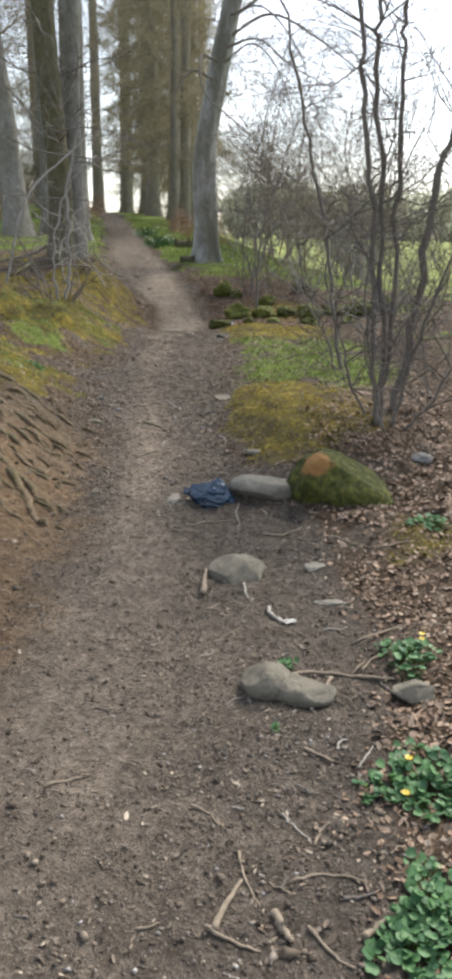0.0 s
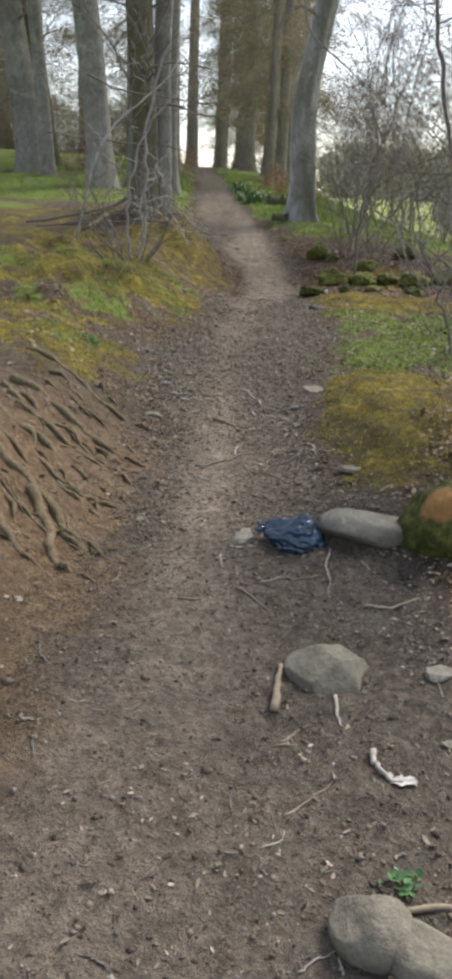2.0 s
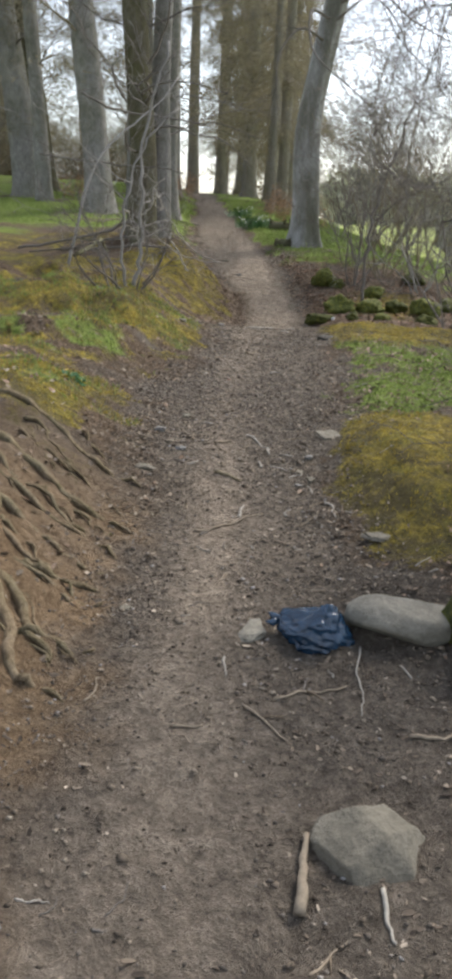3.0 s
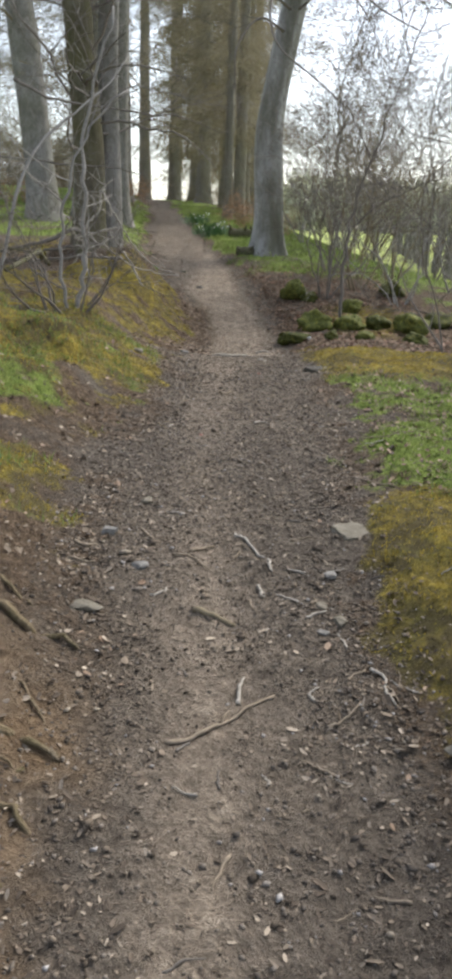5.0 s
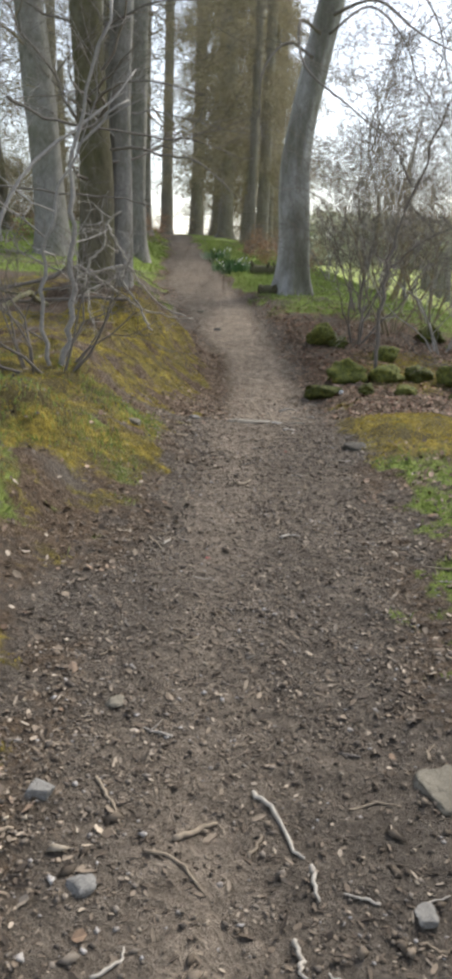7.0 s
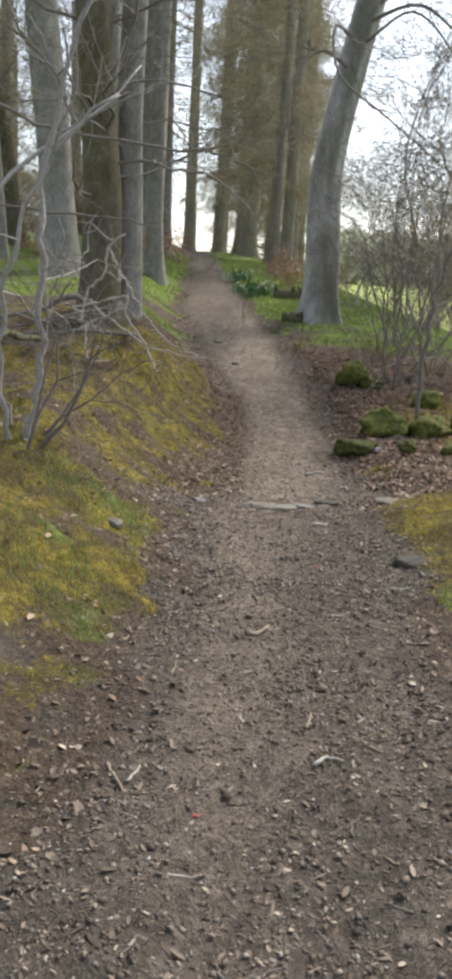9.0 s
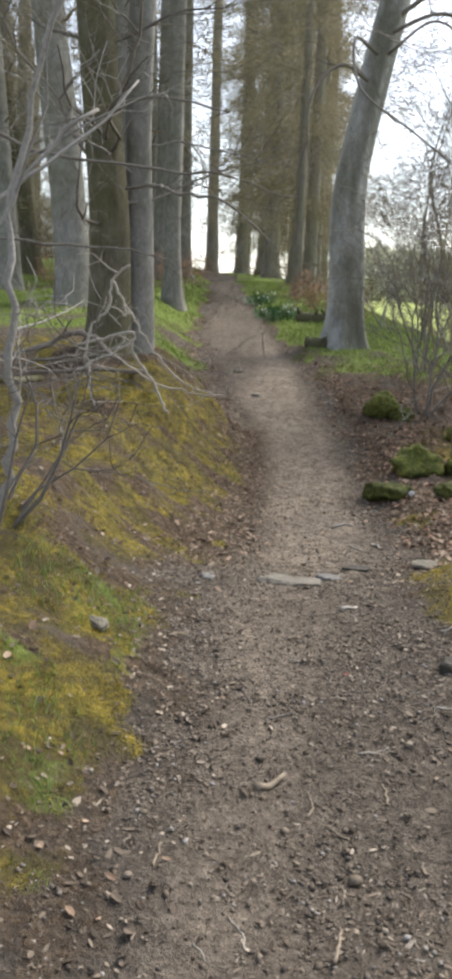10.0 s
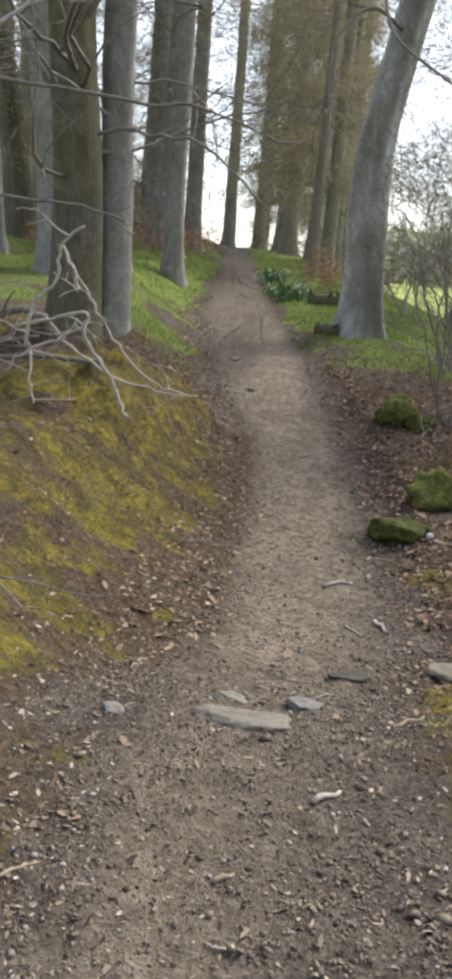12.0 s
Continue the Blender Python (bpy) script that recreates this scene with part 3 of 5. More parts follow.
def grown_tree(name, line, r0, r1, bark, twig, label, seed, limbs=(), crown=10, crown_from=0.45, reach=2.5, depth=3, kids=5, droop=0.0, flare=0.55, n=20, group="trees in the wood", category="tree"):
    """A tree with trunk, named limbs and a bare crown of branches."""
    rng = random.Random(seed)
    x0, y0 = line[0][0], line[0][1]
    z0 = hgt(x0, y0) - 0.12
    t = empty(name, x0, y0, z0, label, category, group)
    pts = smooth_line([(x - x0, y - y0, z - z0) for x, y, z in line], 6)
    pts[0][2] = 0.0
    dense = [np.array(pts[0]) + (np.array(pts[1]) - np.array(pts[0])) * f for f in (0, .08, .16, .26, .4, .6, .8)] + [np.array(p) for p in pts[1:]]
    mb = MB()
    trunk_mesh(mb, dense, r0, r1, n, flare, seed=seed)
    part("trunk", mb, bark, t)
    for pts_l, ra, rb in limbs:
        mb = MB()
        l = smooth_line([(x - x0, y - y0, z - z0) for x, y, z in pts_l], 5)
        tube(mb, l, [ra + (rb - ra) * i / (len(l) - 1) for i in range(len(l))], 8)
        for k in range(7):
            i = rng.randrange(len(l) // 4, len(l))
            d = Vector(l[i] - l[i - 1]).normalized()
            side = Vector((rng.gauss(0, 1), rng.gauss(0, 0.7), rng.gauss(-0.15, 0.6)))
            branching(rng, mb, l[i], d + side.normalized(), rng.uniform(0.5, 1.3), rb * 0.8 + 0.004, 2, 4, 4, 0.25, 0.0 - droop)
        part("limb", mb, twig, t)
    if crown:
        mb = MB()
        total = len(dense) - 1
        for k in range(crown):
            f = crown_from + (1 - crown_from) * (k + rng.random()) / crown
            i = min(total, int(f * total))
            a = rng.uniform(0, 6.283)
            rr = r0 + (r1 - r0) * f
            d = (math.cos(a), math.sin(a), rng.uniform(-0.35, 0.5) - droop)
            branching(rng, mb, dense[i], d, reach * rng.uniform(0.6, 1.2), max(0.01, rr * 0.12), depth, kids, 4, 0.2, 0.02, 0.9, 0.5, droop * 0.3)
        part("crown", mb, twig, t)
    return t


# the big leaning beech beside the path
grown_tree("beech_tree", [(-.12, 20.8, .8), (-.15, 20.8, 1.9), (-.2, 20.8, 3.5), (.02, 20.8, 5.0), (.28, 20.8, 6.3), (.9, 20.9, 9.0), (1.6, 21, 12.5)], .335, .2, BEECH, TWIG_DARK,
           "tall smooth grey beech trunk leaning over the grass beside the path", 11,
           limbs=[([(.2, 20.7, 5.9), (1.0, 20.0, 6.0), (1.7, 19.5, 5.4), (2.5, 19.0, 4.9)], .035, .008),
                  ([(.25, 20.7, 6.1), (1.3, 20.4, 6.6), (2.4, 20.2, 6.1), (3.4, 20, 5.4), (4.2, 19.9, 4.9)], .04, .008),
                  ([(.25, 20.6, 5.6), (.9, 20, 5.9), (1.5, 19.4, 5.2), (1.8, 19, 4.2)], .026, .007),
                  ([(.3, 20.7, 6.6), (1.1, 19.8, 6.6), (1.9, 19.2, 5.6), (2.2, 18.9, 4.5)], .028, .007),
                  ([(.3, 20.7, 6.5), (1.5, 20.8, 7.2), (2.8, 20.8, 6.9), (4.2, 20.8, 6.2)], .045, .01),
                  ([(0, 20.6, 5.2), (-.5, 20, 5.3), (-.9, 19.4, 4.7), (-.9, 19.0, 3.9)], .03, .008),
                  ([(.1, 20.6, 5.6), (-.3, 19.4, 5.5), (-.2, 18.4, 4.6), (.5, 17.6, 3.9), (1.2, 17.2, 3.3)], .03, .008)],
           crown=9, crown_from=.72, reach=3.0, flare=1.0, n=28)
# the double trunk on the bank
grown_tree("dark_tree", [(-2.95, 15.4, 1.0), (-2.93, 15.4, 2.5), (-3.0, 15.4, 3.7), (-3.1, 15.4, 6), (-3.1, 15.4, 10)], .24, .18, DARKBARK, TWIG_DARK,
           "dark mossy tree trunk standing on the bank beside a paler one", 12, crown=14, crown_from=.38, reach=2.2)
grown_tree("pale_tree", [(-2.68, 15.75, 1.0), (-2.67, 15.75, 2.5), (-2.68, 15.75, 3.7), (-2.6, 15.8, 6), (-2.5, 15.8, 10)], .17, .13, GREYBARK, TWIG_GREY,
           "slender grey-green tree trunk tight behind a darker trunk", 13, crown=7, crown_from=.5, reach=2.0, flare=.35)
# trees further along the west side
WEST = [(-4.95, 20.6, .35, -.4, GREYBARK, "tall pale beech trunk leaning back from the path"), (-4.3, 21.6, .22, 0.0, GREYBARK, "grey trunk standing close to a beech"), (-3.75, 23.5, .2, 0.05, GREYBARK, "slim grey trunk behind the bank"),
        (-7.5, 23.3, .4, -.6, GREYBARK, "broad grey beech trunk leaning in the wood"), (-8.03, 26.92, 0.24, -.7, DARKBARK, "thin dark trunk leaning in the wood"), (-6.75, 22.2, .2, -.25, GREYBARK, "slim grey trunk among others"),
        (-4.57, 26.92, 0.31, 0.05, GREYBARK, "tall grey trunk by the path"), (-5.26, 28.32, 0.27, -0.05, GREYBARK, "tall grey beech trunk among others"), (-4.92, 31.52, 0.26, 0.0, GREYBARK, "tall grey trunk near the brow"),
        (-6.88, 34.25, 0.34, 0.1, FARBARK, "dark trunk deep in the wood"), (-8.81, 27.6, 0.31, -0.1, FARBARK, "dark trunk deep in the wood"), (-9.5, 23, .28, 0.2, FARBARK, "dark trunk deep in the wood"),
        (-13.22, 40.41, 0.36, 0.1, FARBARK, "dark trunk deep in the wood"), (-9.95, 49.36, 0.4, -0.05, FARBARK, "dark trunk near the brow of the hill"), (-19.1, 53.74, 0.48, 0.1, FARBARK, "dark trunk deep in the wood"), (-13.29, 30.67, 0.32, .1, FARBARK, "dark trunk deep in the wood"), (-21.5, 44.85, 0.38, .1, FARBARK, "dark trunk deep in the wood"), (-14.46, 55.79, 0.42, 0, FARBARK, "dark trunk deep in the wood"), (-12.87, 63.85, 0.43, 0, FARBARK, "dark trunk deep in the wood"), (-21.82, 65.27, 0.43, .1, FARBARK, "dark trunk deep in the wood"), (-28.21, 61.01, 0.43, 0, FARBARK, "dark trunk deep in the wood"), (-19.68, 30.67, 0.32, .2, FARBARK, "dark trunk deep in the wood"), (-18.27, 72.37, 0.43, 0, FARBARK, "dark trunk deep in the wood"), (-11.5, 35.22, 0.28, .2, FARBARK, "dark trunk deep in the wood")]
for k, (x, y, r, lean, bark, label) in enumerate(WEST):
    z = hgt(x, y)
    t = grown_tree("wood_tree", [(x, y, z), (x + lean * .4, y, z + 2.5), (x + lean * 1.2, y, z + 5.5), (x + lean * 2, y, z + 9), (x + lean * 2.5, y, z + 13)], r, r * .62, bark, TWIG_DARK if k % 2 else TWIG_BROWN,
               label, 20 + k, crown=9, crown_from=.3 if k > 8 else .42, reach=2.3, depth=2, kids=6, n=14)
    if k > 2 and k not in (5, 8):
        curtain(t, 3.4 if k < 9 else 1.6, 13, 2.9, 6000 if k < 9 else 9500, 300 + k, FARLEAF, .2, .24, .008 if k < 9 else .01)


def thicket(count, seed):
    """Undergrowth of bare twigs that closes the wood behind the trunks."""
    rng = np.random.RandomState(seed)
    a = rng.uniform(0, 1, count)
    x, y = -10.5 - 24 * a + rng.normal(0, .8, count), 58 - 26 * a + rng.normal(0, 2.5, count)
    h = 3.2 * rng.uniform(0, 1, count) ** 1.5 * (.5 + 1.1 * fbm(x * .35, y * .2, 3))
    p = np.stack([x, y, height(x, y) + h - .1], 1)
    d = np.stack([rng.normal(0, .5, count), rng.normal(0, .5, count), rng.normal(.35, .4, count)], 1) * (.5 + .5 * rng.uniform(0, 1, count))[:, None]
    w = np.cross(d, rng.normal(0, 1, (count, 3)))
    w *= (rng.uniform(.008, .02, count) / np.linalg.norm(w, axis=1))[:, None]
    mb = MB()
    mb.v, mb.f = np.stack([p - w, p + w, p + d], 1).reshape(-1, 3).tolist(), np.arange(3 * count).reshape(-1, 3).tolist()
    return tagged(part("thicket", mb, TWIG_BROWN, smooth=False), "brown thicket of bare undergrowth deep in the wood", "undergrowth", kind="stuff")


thicket(60000, 9)
# trees on the brow and the row on the east side of the path
EAST = [(-8.1, 61.01, 0.51, 0.0), (-5.54, 55.79, 0.47, 0.0), (-3.87, 50.48, 0.4, 0.03), (-2.87, 42.6, 0.37, 0.0), (-1.69, 38.27, 0.31, 0.05), (-1.02, 44.85, 0.38, 0), (-1.05, 34.25, 0.27, 0), (-4.64, 63.85, 0.43, 0), (-2.35, 57.72, 0.42, 0), (-1.35, 30.6, 0.16, 0), (-6.63, 69.53, 0.43, 0), (-3.22, 72.37, 0.43, 0), (-0.66, 66.69, 0.43, 0), (-3.3, 47, .3, 0), (-2.0, 49.5, .35, .05)]
for k, (x, y, r, lean) in enumerate(EAST):
    z = hgt(x, y)
    t = grown_tree("row_tree", [(x, y, z), (x + lean, y, z + 3), (x + lean * 2, y, z + 9), (x + lean * 2, y, z + 20)], r, r * .5, FARBARK, TWIG_BROWN,
               "brown larch trunk with a curtain of dead twigs" if k else "dark trunk on the brow where the path ends", 50 + k,
               crown=5 if k == 0 else 18, crown_from=.4 if k == 0 else .13, reach=1.7, depth=2, kids=7, droop=.22 if k else 0.0, n=12, group="row of trees east of the path")
    curtain(t, 7.5 if k == 0 else 2.4, 15 if y < 50 else 18, 2.0 if k == 0 else 2.5, 3000 if k == 0 else 19000, 400 + k, FARLEAF, .45 if k else .1, .26, .0105 if y > 32 else .008)

# fine-twigged thorn trees between the beech and the field
for k, (x, y, h) in enumerate([(1.5, 23.2, 5.5), (2.9, 25.5, 6.5), (4.6, 28, 7), (2.3, 29.5, 7), (6.5, 31, 7)]):
    z = hgt(x, y)
    t = grown_tree("thorn_tree", [(x, y, z), (x + .25 * (-1) ** k, y, z + h * .3), (x - .1, y, z + h * .6), (x + .5, y, z + h)], .045, .012, GREYBARK, TWIG_DARK, "small bare thorn tree with a haze of fine twigs", 150 + k,
                   crown=24, crown_from=.2, reach=1.9, depth=3, kids=5, flare=.3, n=10, group="thorn trees")
    curtain(t, 1.2, h + .6, 2.1, 2600, 170 + k, TWIG_DARK, .0, .32, .006)


# ---- shrubs ----
def shrub(name, x, y, stems, hgt_m, r, mat, label, seed, lean=0.3, depth=3, kids=5, spread=0.3, group="bare shrubs", bend=.17):
    """A bare shrub of many stems from one stool."""
    rng = random.Random(seed)
    s = empty(name, x, y, None, label, "shrub", group)
    for k in range(stems):
        mb = MB()
        a = 6.283 * (k + rng.random()) / stems
        st = (0.1 * math.cos(a) * spread * 3, 0.1 * math.sin(a) * spread * 3, -0.05)
        branching(rng, mb, st, (math.cos(a) * lean, math.sin(a) * lean, 1), hgt_m * rng.uniform(.6, 1.1), r * rng.uniform(.6, 1.1), depth, kids, 5, bend, .05, .8, .55)
        part("stem", mb, mat, s)
    return s


def stem_clump(name, stems, mat, label, seed, twigs=8, group="bare shrubs", reach=.9):
    """Stems that follow given lines, each with its own twigs."""
    rng = random.Random(seed)
    x0, y0 = stems[0][0][0][0], stems[0][0][0][1]
    z0 = hgt(x0, y0)
    s = empty(name, x0, y0, z0, label, "shrub", group)
    for pts, ra, rb in stems:
        mb = MB()
        l = [p + np.array([rng.gauss(0, .016), rng.gauss(0, .016), 0]) for p in smooth_line([(x - x0, y - y0, z - z0) for x, y, z in pts], 6)]
        tube(mb, l, [(ra + (rb - ra) * i / (len(l) - 1)) * rng.uniform(.9, 1.15) for i in range(len(l))], 8)
        for k in range(twigs):
            i = rng.randrange(len(l) // 4, len(l))
            side = Vector((rng.gauss(0, 1), rng.gauss(0, 1), rng.uniform(0, 1.2))).normalized()
            branching(rng, mb, l[i], side, reach * rng.uniform(.4, 1.2), .007, 2, 4, 4, .2, .04, .8, .55)
        part("stem", mb, mat, s)
    return s


stem_clump("hazel_clump", [
    ([(1.2, 5.2, .2), (1.13, 5.2, .75), (1.01, 5.2, 1.93), (.92, 5.2, 2.64), (.86, 5.2, 3.2), (.7, 5.2, 4.6)], .022, .012),
    ([(1.24, 5.25, .2), (1.17, 5.25, 1.2), (1.1, 5.25, 2.06), (.99, 5.25, 2.91), (.98, 5.25, 3.2), (.95, 5.3, 4.8)], .023, .012),
    ([(1.24, 5.3, .2), (1.24, 5.3, .73), (1.23, 5.3, 2.06), (1.2, 5.3, 2.85), (1.18, 5.3, 3.3), (1.2, 5.4, 4.8)], .022, .011),
    ([(1.32, 5.5, .2), (1.46, 5.6, .88), (1.55, 5.6, 1.95), (1.65, 5.6, 2.47), (1.75, 5.6, 3.1), (1.9, 5.7, 4.5)], .034, .017),
    ([(1.2, 5.2, .2), (1.1, 5.15, .7), (1.0, 5.1, 1.4), (1.02, 5.1, 2.0)], .012, .005),
    ([(1.3, 5.2, .2), (1.4, 5.15, .9), (1.6, 5.1, 1.6), (1.7, 5.1, 2.3)], .014, .005),
    ([(1.16, 5.3, .2), (.95, 5.4, .8), (.8, 5.5, 1.3), (.75, 5.5, 1.9)], .012, .004),
    ([(1.3, 5.2, .2), (1.52, 5.0, .6), (1.75, 4.9, 1.1), (1.8, 4.9, 1.6)], .012, .004)],
    TWIG_DARK, "clump of bare grey hazel stems rising from dead leaves", 71, twigs=20)
stem_clump("sapling", [([(1.23, 7.2, .3), (1.06, 7.2, 1.48), (.83, 7.2, 2.42), (.63, 7.2, 3.18), (.5, 7.2, 3.8), (.3, 7.3, 5)], .02, .008),
                       ([(1.2, 7.2, .4), (.98, 7.15, .9), (.8, 7.1, 1.3), (.6, 7.1, 2.0)], .011, .004)],
           TWIG_DARK, "thin dark sapling bent over the mossy verge", 72, twigs=9, reach=.45)
stem_clump("thorn_sapling", [([(.83, 14.2, .3), (.8, 14.2, .95), (.87, 14.2, 1.82), (1.12, 14.2, 2.64), (1.31, 14.2, 3.25), (1.6, 14.2, 4.2)], .026, .008),
                            ([(.87, 14.2, 1.6), (1.2, 14.1, 1.9), (1.6, 14.0, 2.1), (2.0, 14, 2.3)], .014, .005),
                            ([(1.05, 14.2, 2.5), (.8, 14.2, 2.9), (.6, 14.3, 3.2), (.5, 14.3, 3.6)], .012, .004)],
           TWIG_DARK, "leaning bare thorn sapling among mossy stones", 73, twigs=16, reach=1.0)
for k, (x, y, n, h, r) in enumerate([(.75, 16.3, 6, 2.6, .02), (1.35, 17.0, 6, 2.9, .022), (1.9, 15.9, 5, 2.4, .018), (1.0, 18.6, 6, 3.0, .022), (2.2, 18.4, 6, 3.2, .024), (3.1, 17.2, 5, 2.8, .02), (3.4, 20.5, 6, 3.2, .024),
                                     (1.9, 21.5, 6, 3.0, .024), (.8, 23.5, 5, 2.8, .022), (1.7, 11.4, 4, 2.2, .014), (2.4, 9.2, 5, 2.6, .016), (2.9, 13, 5, 2.6, .018), (4.6, 24, 6, 3.2, .026), (2.8, 26, 6, 3.2, .026)]):
    shrub("thorn_shrub", x, y, n, h, r, (TWIG_DARK, TWIG_BROWN, TWIG_GREY)[k % 3], "bare thorn shrub with fine tangled twigs", 80 + k, lean=.5, depth=3, kids=6)
shrub("bank_shrub", -2.02, 9.7, 12, 1.1, .012, TWIG_DARK, "low bare shrub of thin crooked stems on the mossy bank", 101, lean=.55, depth=2, kids=5, spread=.55, bend=.3)
stem_clump("tall_shrub", [([(-1.95, 9.75, .75), (-1.88, 9.8, 1.2), (-1.86, 9.8, 1.8), (-1.84, 9.9, 2.4), (-1.6, 10, 3.2)], .022, .01),
                          ([(-2.0, 9.7, .75), (-2.05, 9.7, 1.3), (-1.98, 9.7, 1.8), (-1.8, 9.8, 2.3), (-1.5, 9.9, 2.6)], .016, .007)],
           TWIG_GREY, "tall thin grey stems in the shrub on the bank", 102, twigs=5)


def bracken(x, y, r, h, count, seed):
    """A heap of dead bracken: leaning stems and a mass of dry fronds."""
    rng = random.Random(seed)
    p = empty("dead_bracken", x, y, None, "clump of rusty brown dead bracken under the trees", "plant", "dead bracken")
    for k in range(9):
        mb = MB()
        a = rng.uniform(0, 6.283)
        pts = wander(rng, (.3 * r * math.cos(a), .3 * r * math.sin(a), 0), (math.cos(a) * .6, math.sin(a) * .6, 1), h * rng.uniform(.7, 1.2), 6, .15, -.06)
        tube(mb, pts, [.008, .008, .007, .006, .005, .004, .003], 5)
        part("stem", mb, BRACKEN, p)
    curtain(p, .1, h, r, count, seed, BRACKEN, .5, .13).name = "fronds"
    return p


BRACKEN = leaf_material("dead_frond", (.2, .11, .06), (.42, .26, .16), rough=.8)
for k, (x, y, r, h) in enumerate([(-4.35, 25.2, .8, .9), (-4.9, 26.8, .9, 1.0), (-4.7, 29.5, .8, .8), (-5.6, 31, .9, .8), (-.6, 26.6, .7, .7), (.3, 25.8, .8, .9), (-1.0, 29.2, .8, .8), (-6.6, 24.5, .8, .6)]):
    bracken(x, y, r, h, 900, 600 + k)


# ---- the field and the distance ----
def far_wood():
    """The wood beyond the field: many small clumps of foliage, coloured pale for haze."""
    rng = np.random.RandomState(5)
    v, f = [], []
    for k in range(95):
        a = k / 95
        cx, cy = 6 + 160 * a + rng.uniform(-3, 3), 165 - 50 * a * a + rng.uniform(-6, 10)
        h, w = rng.uniform(7, 11.5), rng.uniform(4, 7)
        for _ in range(260):
            u = rng.normal(size=3)
            u /= np.linalg.norm(u)
            p = np.array([cx, cy, 0.4]) + u * (w, w * .6, h * .5) * rng.uniform(.65, 1.02) + (0, 0, h * .48)
            s = rng.uniform(.35, .9)
            d, e = rng.normal(size=3) * s, rng.normal(size=3) * s
            i = len(v)
            v += [tuple(p - d), tuple(p + e), tuple(p + d * .6 - e * .3)]
            f.append((i, i + 1, i + 2))
    mb = MB()
    mb.v, mb.f = v, f
    return tagged(part("far_wood", mb, HAZED_WOOD, smooth=False), "line of woodland beyond the field, haze painted into its colour", "woodland", kind="stuff")


far_wood()


def fence_post(x, y, h, seed):
    rng = random.Random(seed)
    bm = bmesh.new()
    bmesh.ops.create_cube(bm, size=1)
    bmesh.ops.bevel(bm, geom=list(bm.edges), offset=.08, segments=2, affect='EDGES')
    for v in bm.verts:
        v.co = Vector((v.co.x * .2, v.co.y * .18, (v.co.z + .5) * h + (.04 * v.co.x if v.co.z > .3 else 0)))
    me = bpy.data.meshes.new("fence_post")
    bm.to_mesh(me)
    bm.free()
    ob = part("fence_post", me, GREYBARK)
    ob.matrix_world = pose(x, y, hgt(x, y) - .05, rng.uniform(-4, 4), rng.uniform(-4, 4), rng.uniform(0, 40))
    return tagged(ob, "weathered wooden fence post at the field's edge", "post", "fence posts")


for k in range(9):
    fence_post(4.0 + .33 * k, 20 + 3.0 * k, 1.0 + .05 * (k % 3), k)


# ---- stones ----
def boulder():
    """A wedge-shaped boulder, highest near one end, undercut at its foot."""
    bm = bmesh.new()
    bmesh.ops.create_icosphere(bm, subdivisions=5, radius=1)
    planes = [(Vector(d).normalized(), k) for d, k in (((-.92, -.2, .3), .8), ((.62, -.1, .78), .34), ((.05, -.9, .42), .66), ((-.6, -.2, .75), .9), ((.95, -.3, .1), .95), ((-.5, -.8, -.1), .84), ((.35, -.7, .62), .55))]
    for v in bm.verts:
        p = v.co.copy()
        for d, k in planes:
            over = p.dot(d) - k
            if over > 0:
                p -= d * over * .9
        if p.z < 0:
            p.x, p.y = p.x * (1 + .3 * p.z), p.y * (1 + .7 * p.z)
        p *= 1 + .09 * noise.noise(p * 1.6) + .05 * noise.noise(p * 4.1) + .025 * noise.noise(p * 11) + .012 * noise.noise(p * 24)
        v.co = Vector((p.x * .37, p.y * .24, p.z * .27))
    me = bpy.data.meshes.new("boulder")
    bm.to_mesh(me)
    bm.free()
    me.polygons.foreach_set("use_smooth", [True] * len(me.polygons))
    ob = part("boulder", me, STONE_MOSS)
    ob.matrix_world = pose(.73, 3.93, hgt(.73, 3.93) + .07, 0, 0, -4)
    return tagged(ob, "large boulder under green moss with a rusty patch beside the path", "boulder")


boulder()
stone(.245, 4.03, .225, .14, .1, 8, STONE, "smooth buff sandstone cobble half buried beside the path", sink=.32, turn=4, flat=.82, rough=.08, cut=3)
stone(-.31, 3.95, .06, .1, .022, 9, STONE, "flat pale stone set in the path", sink=.42, flat=.5)


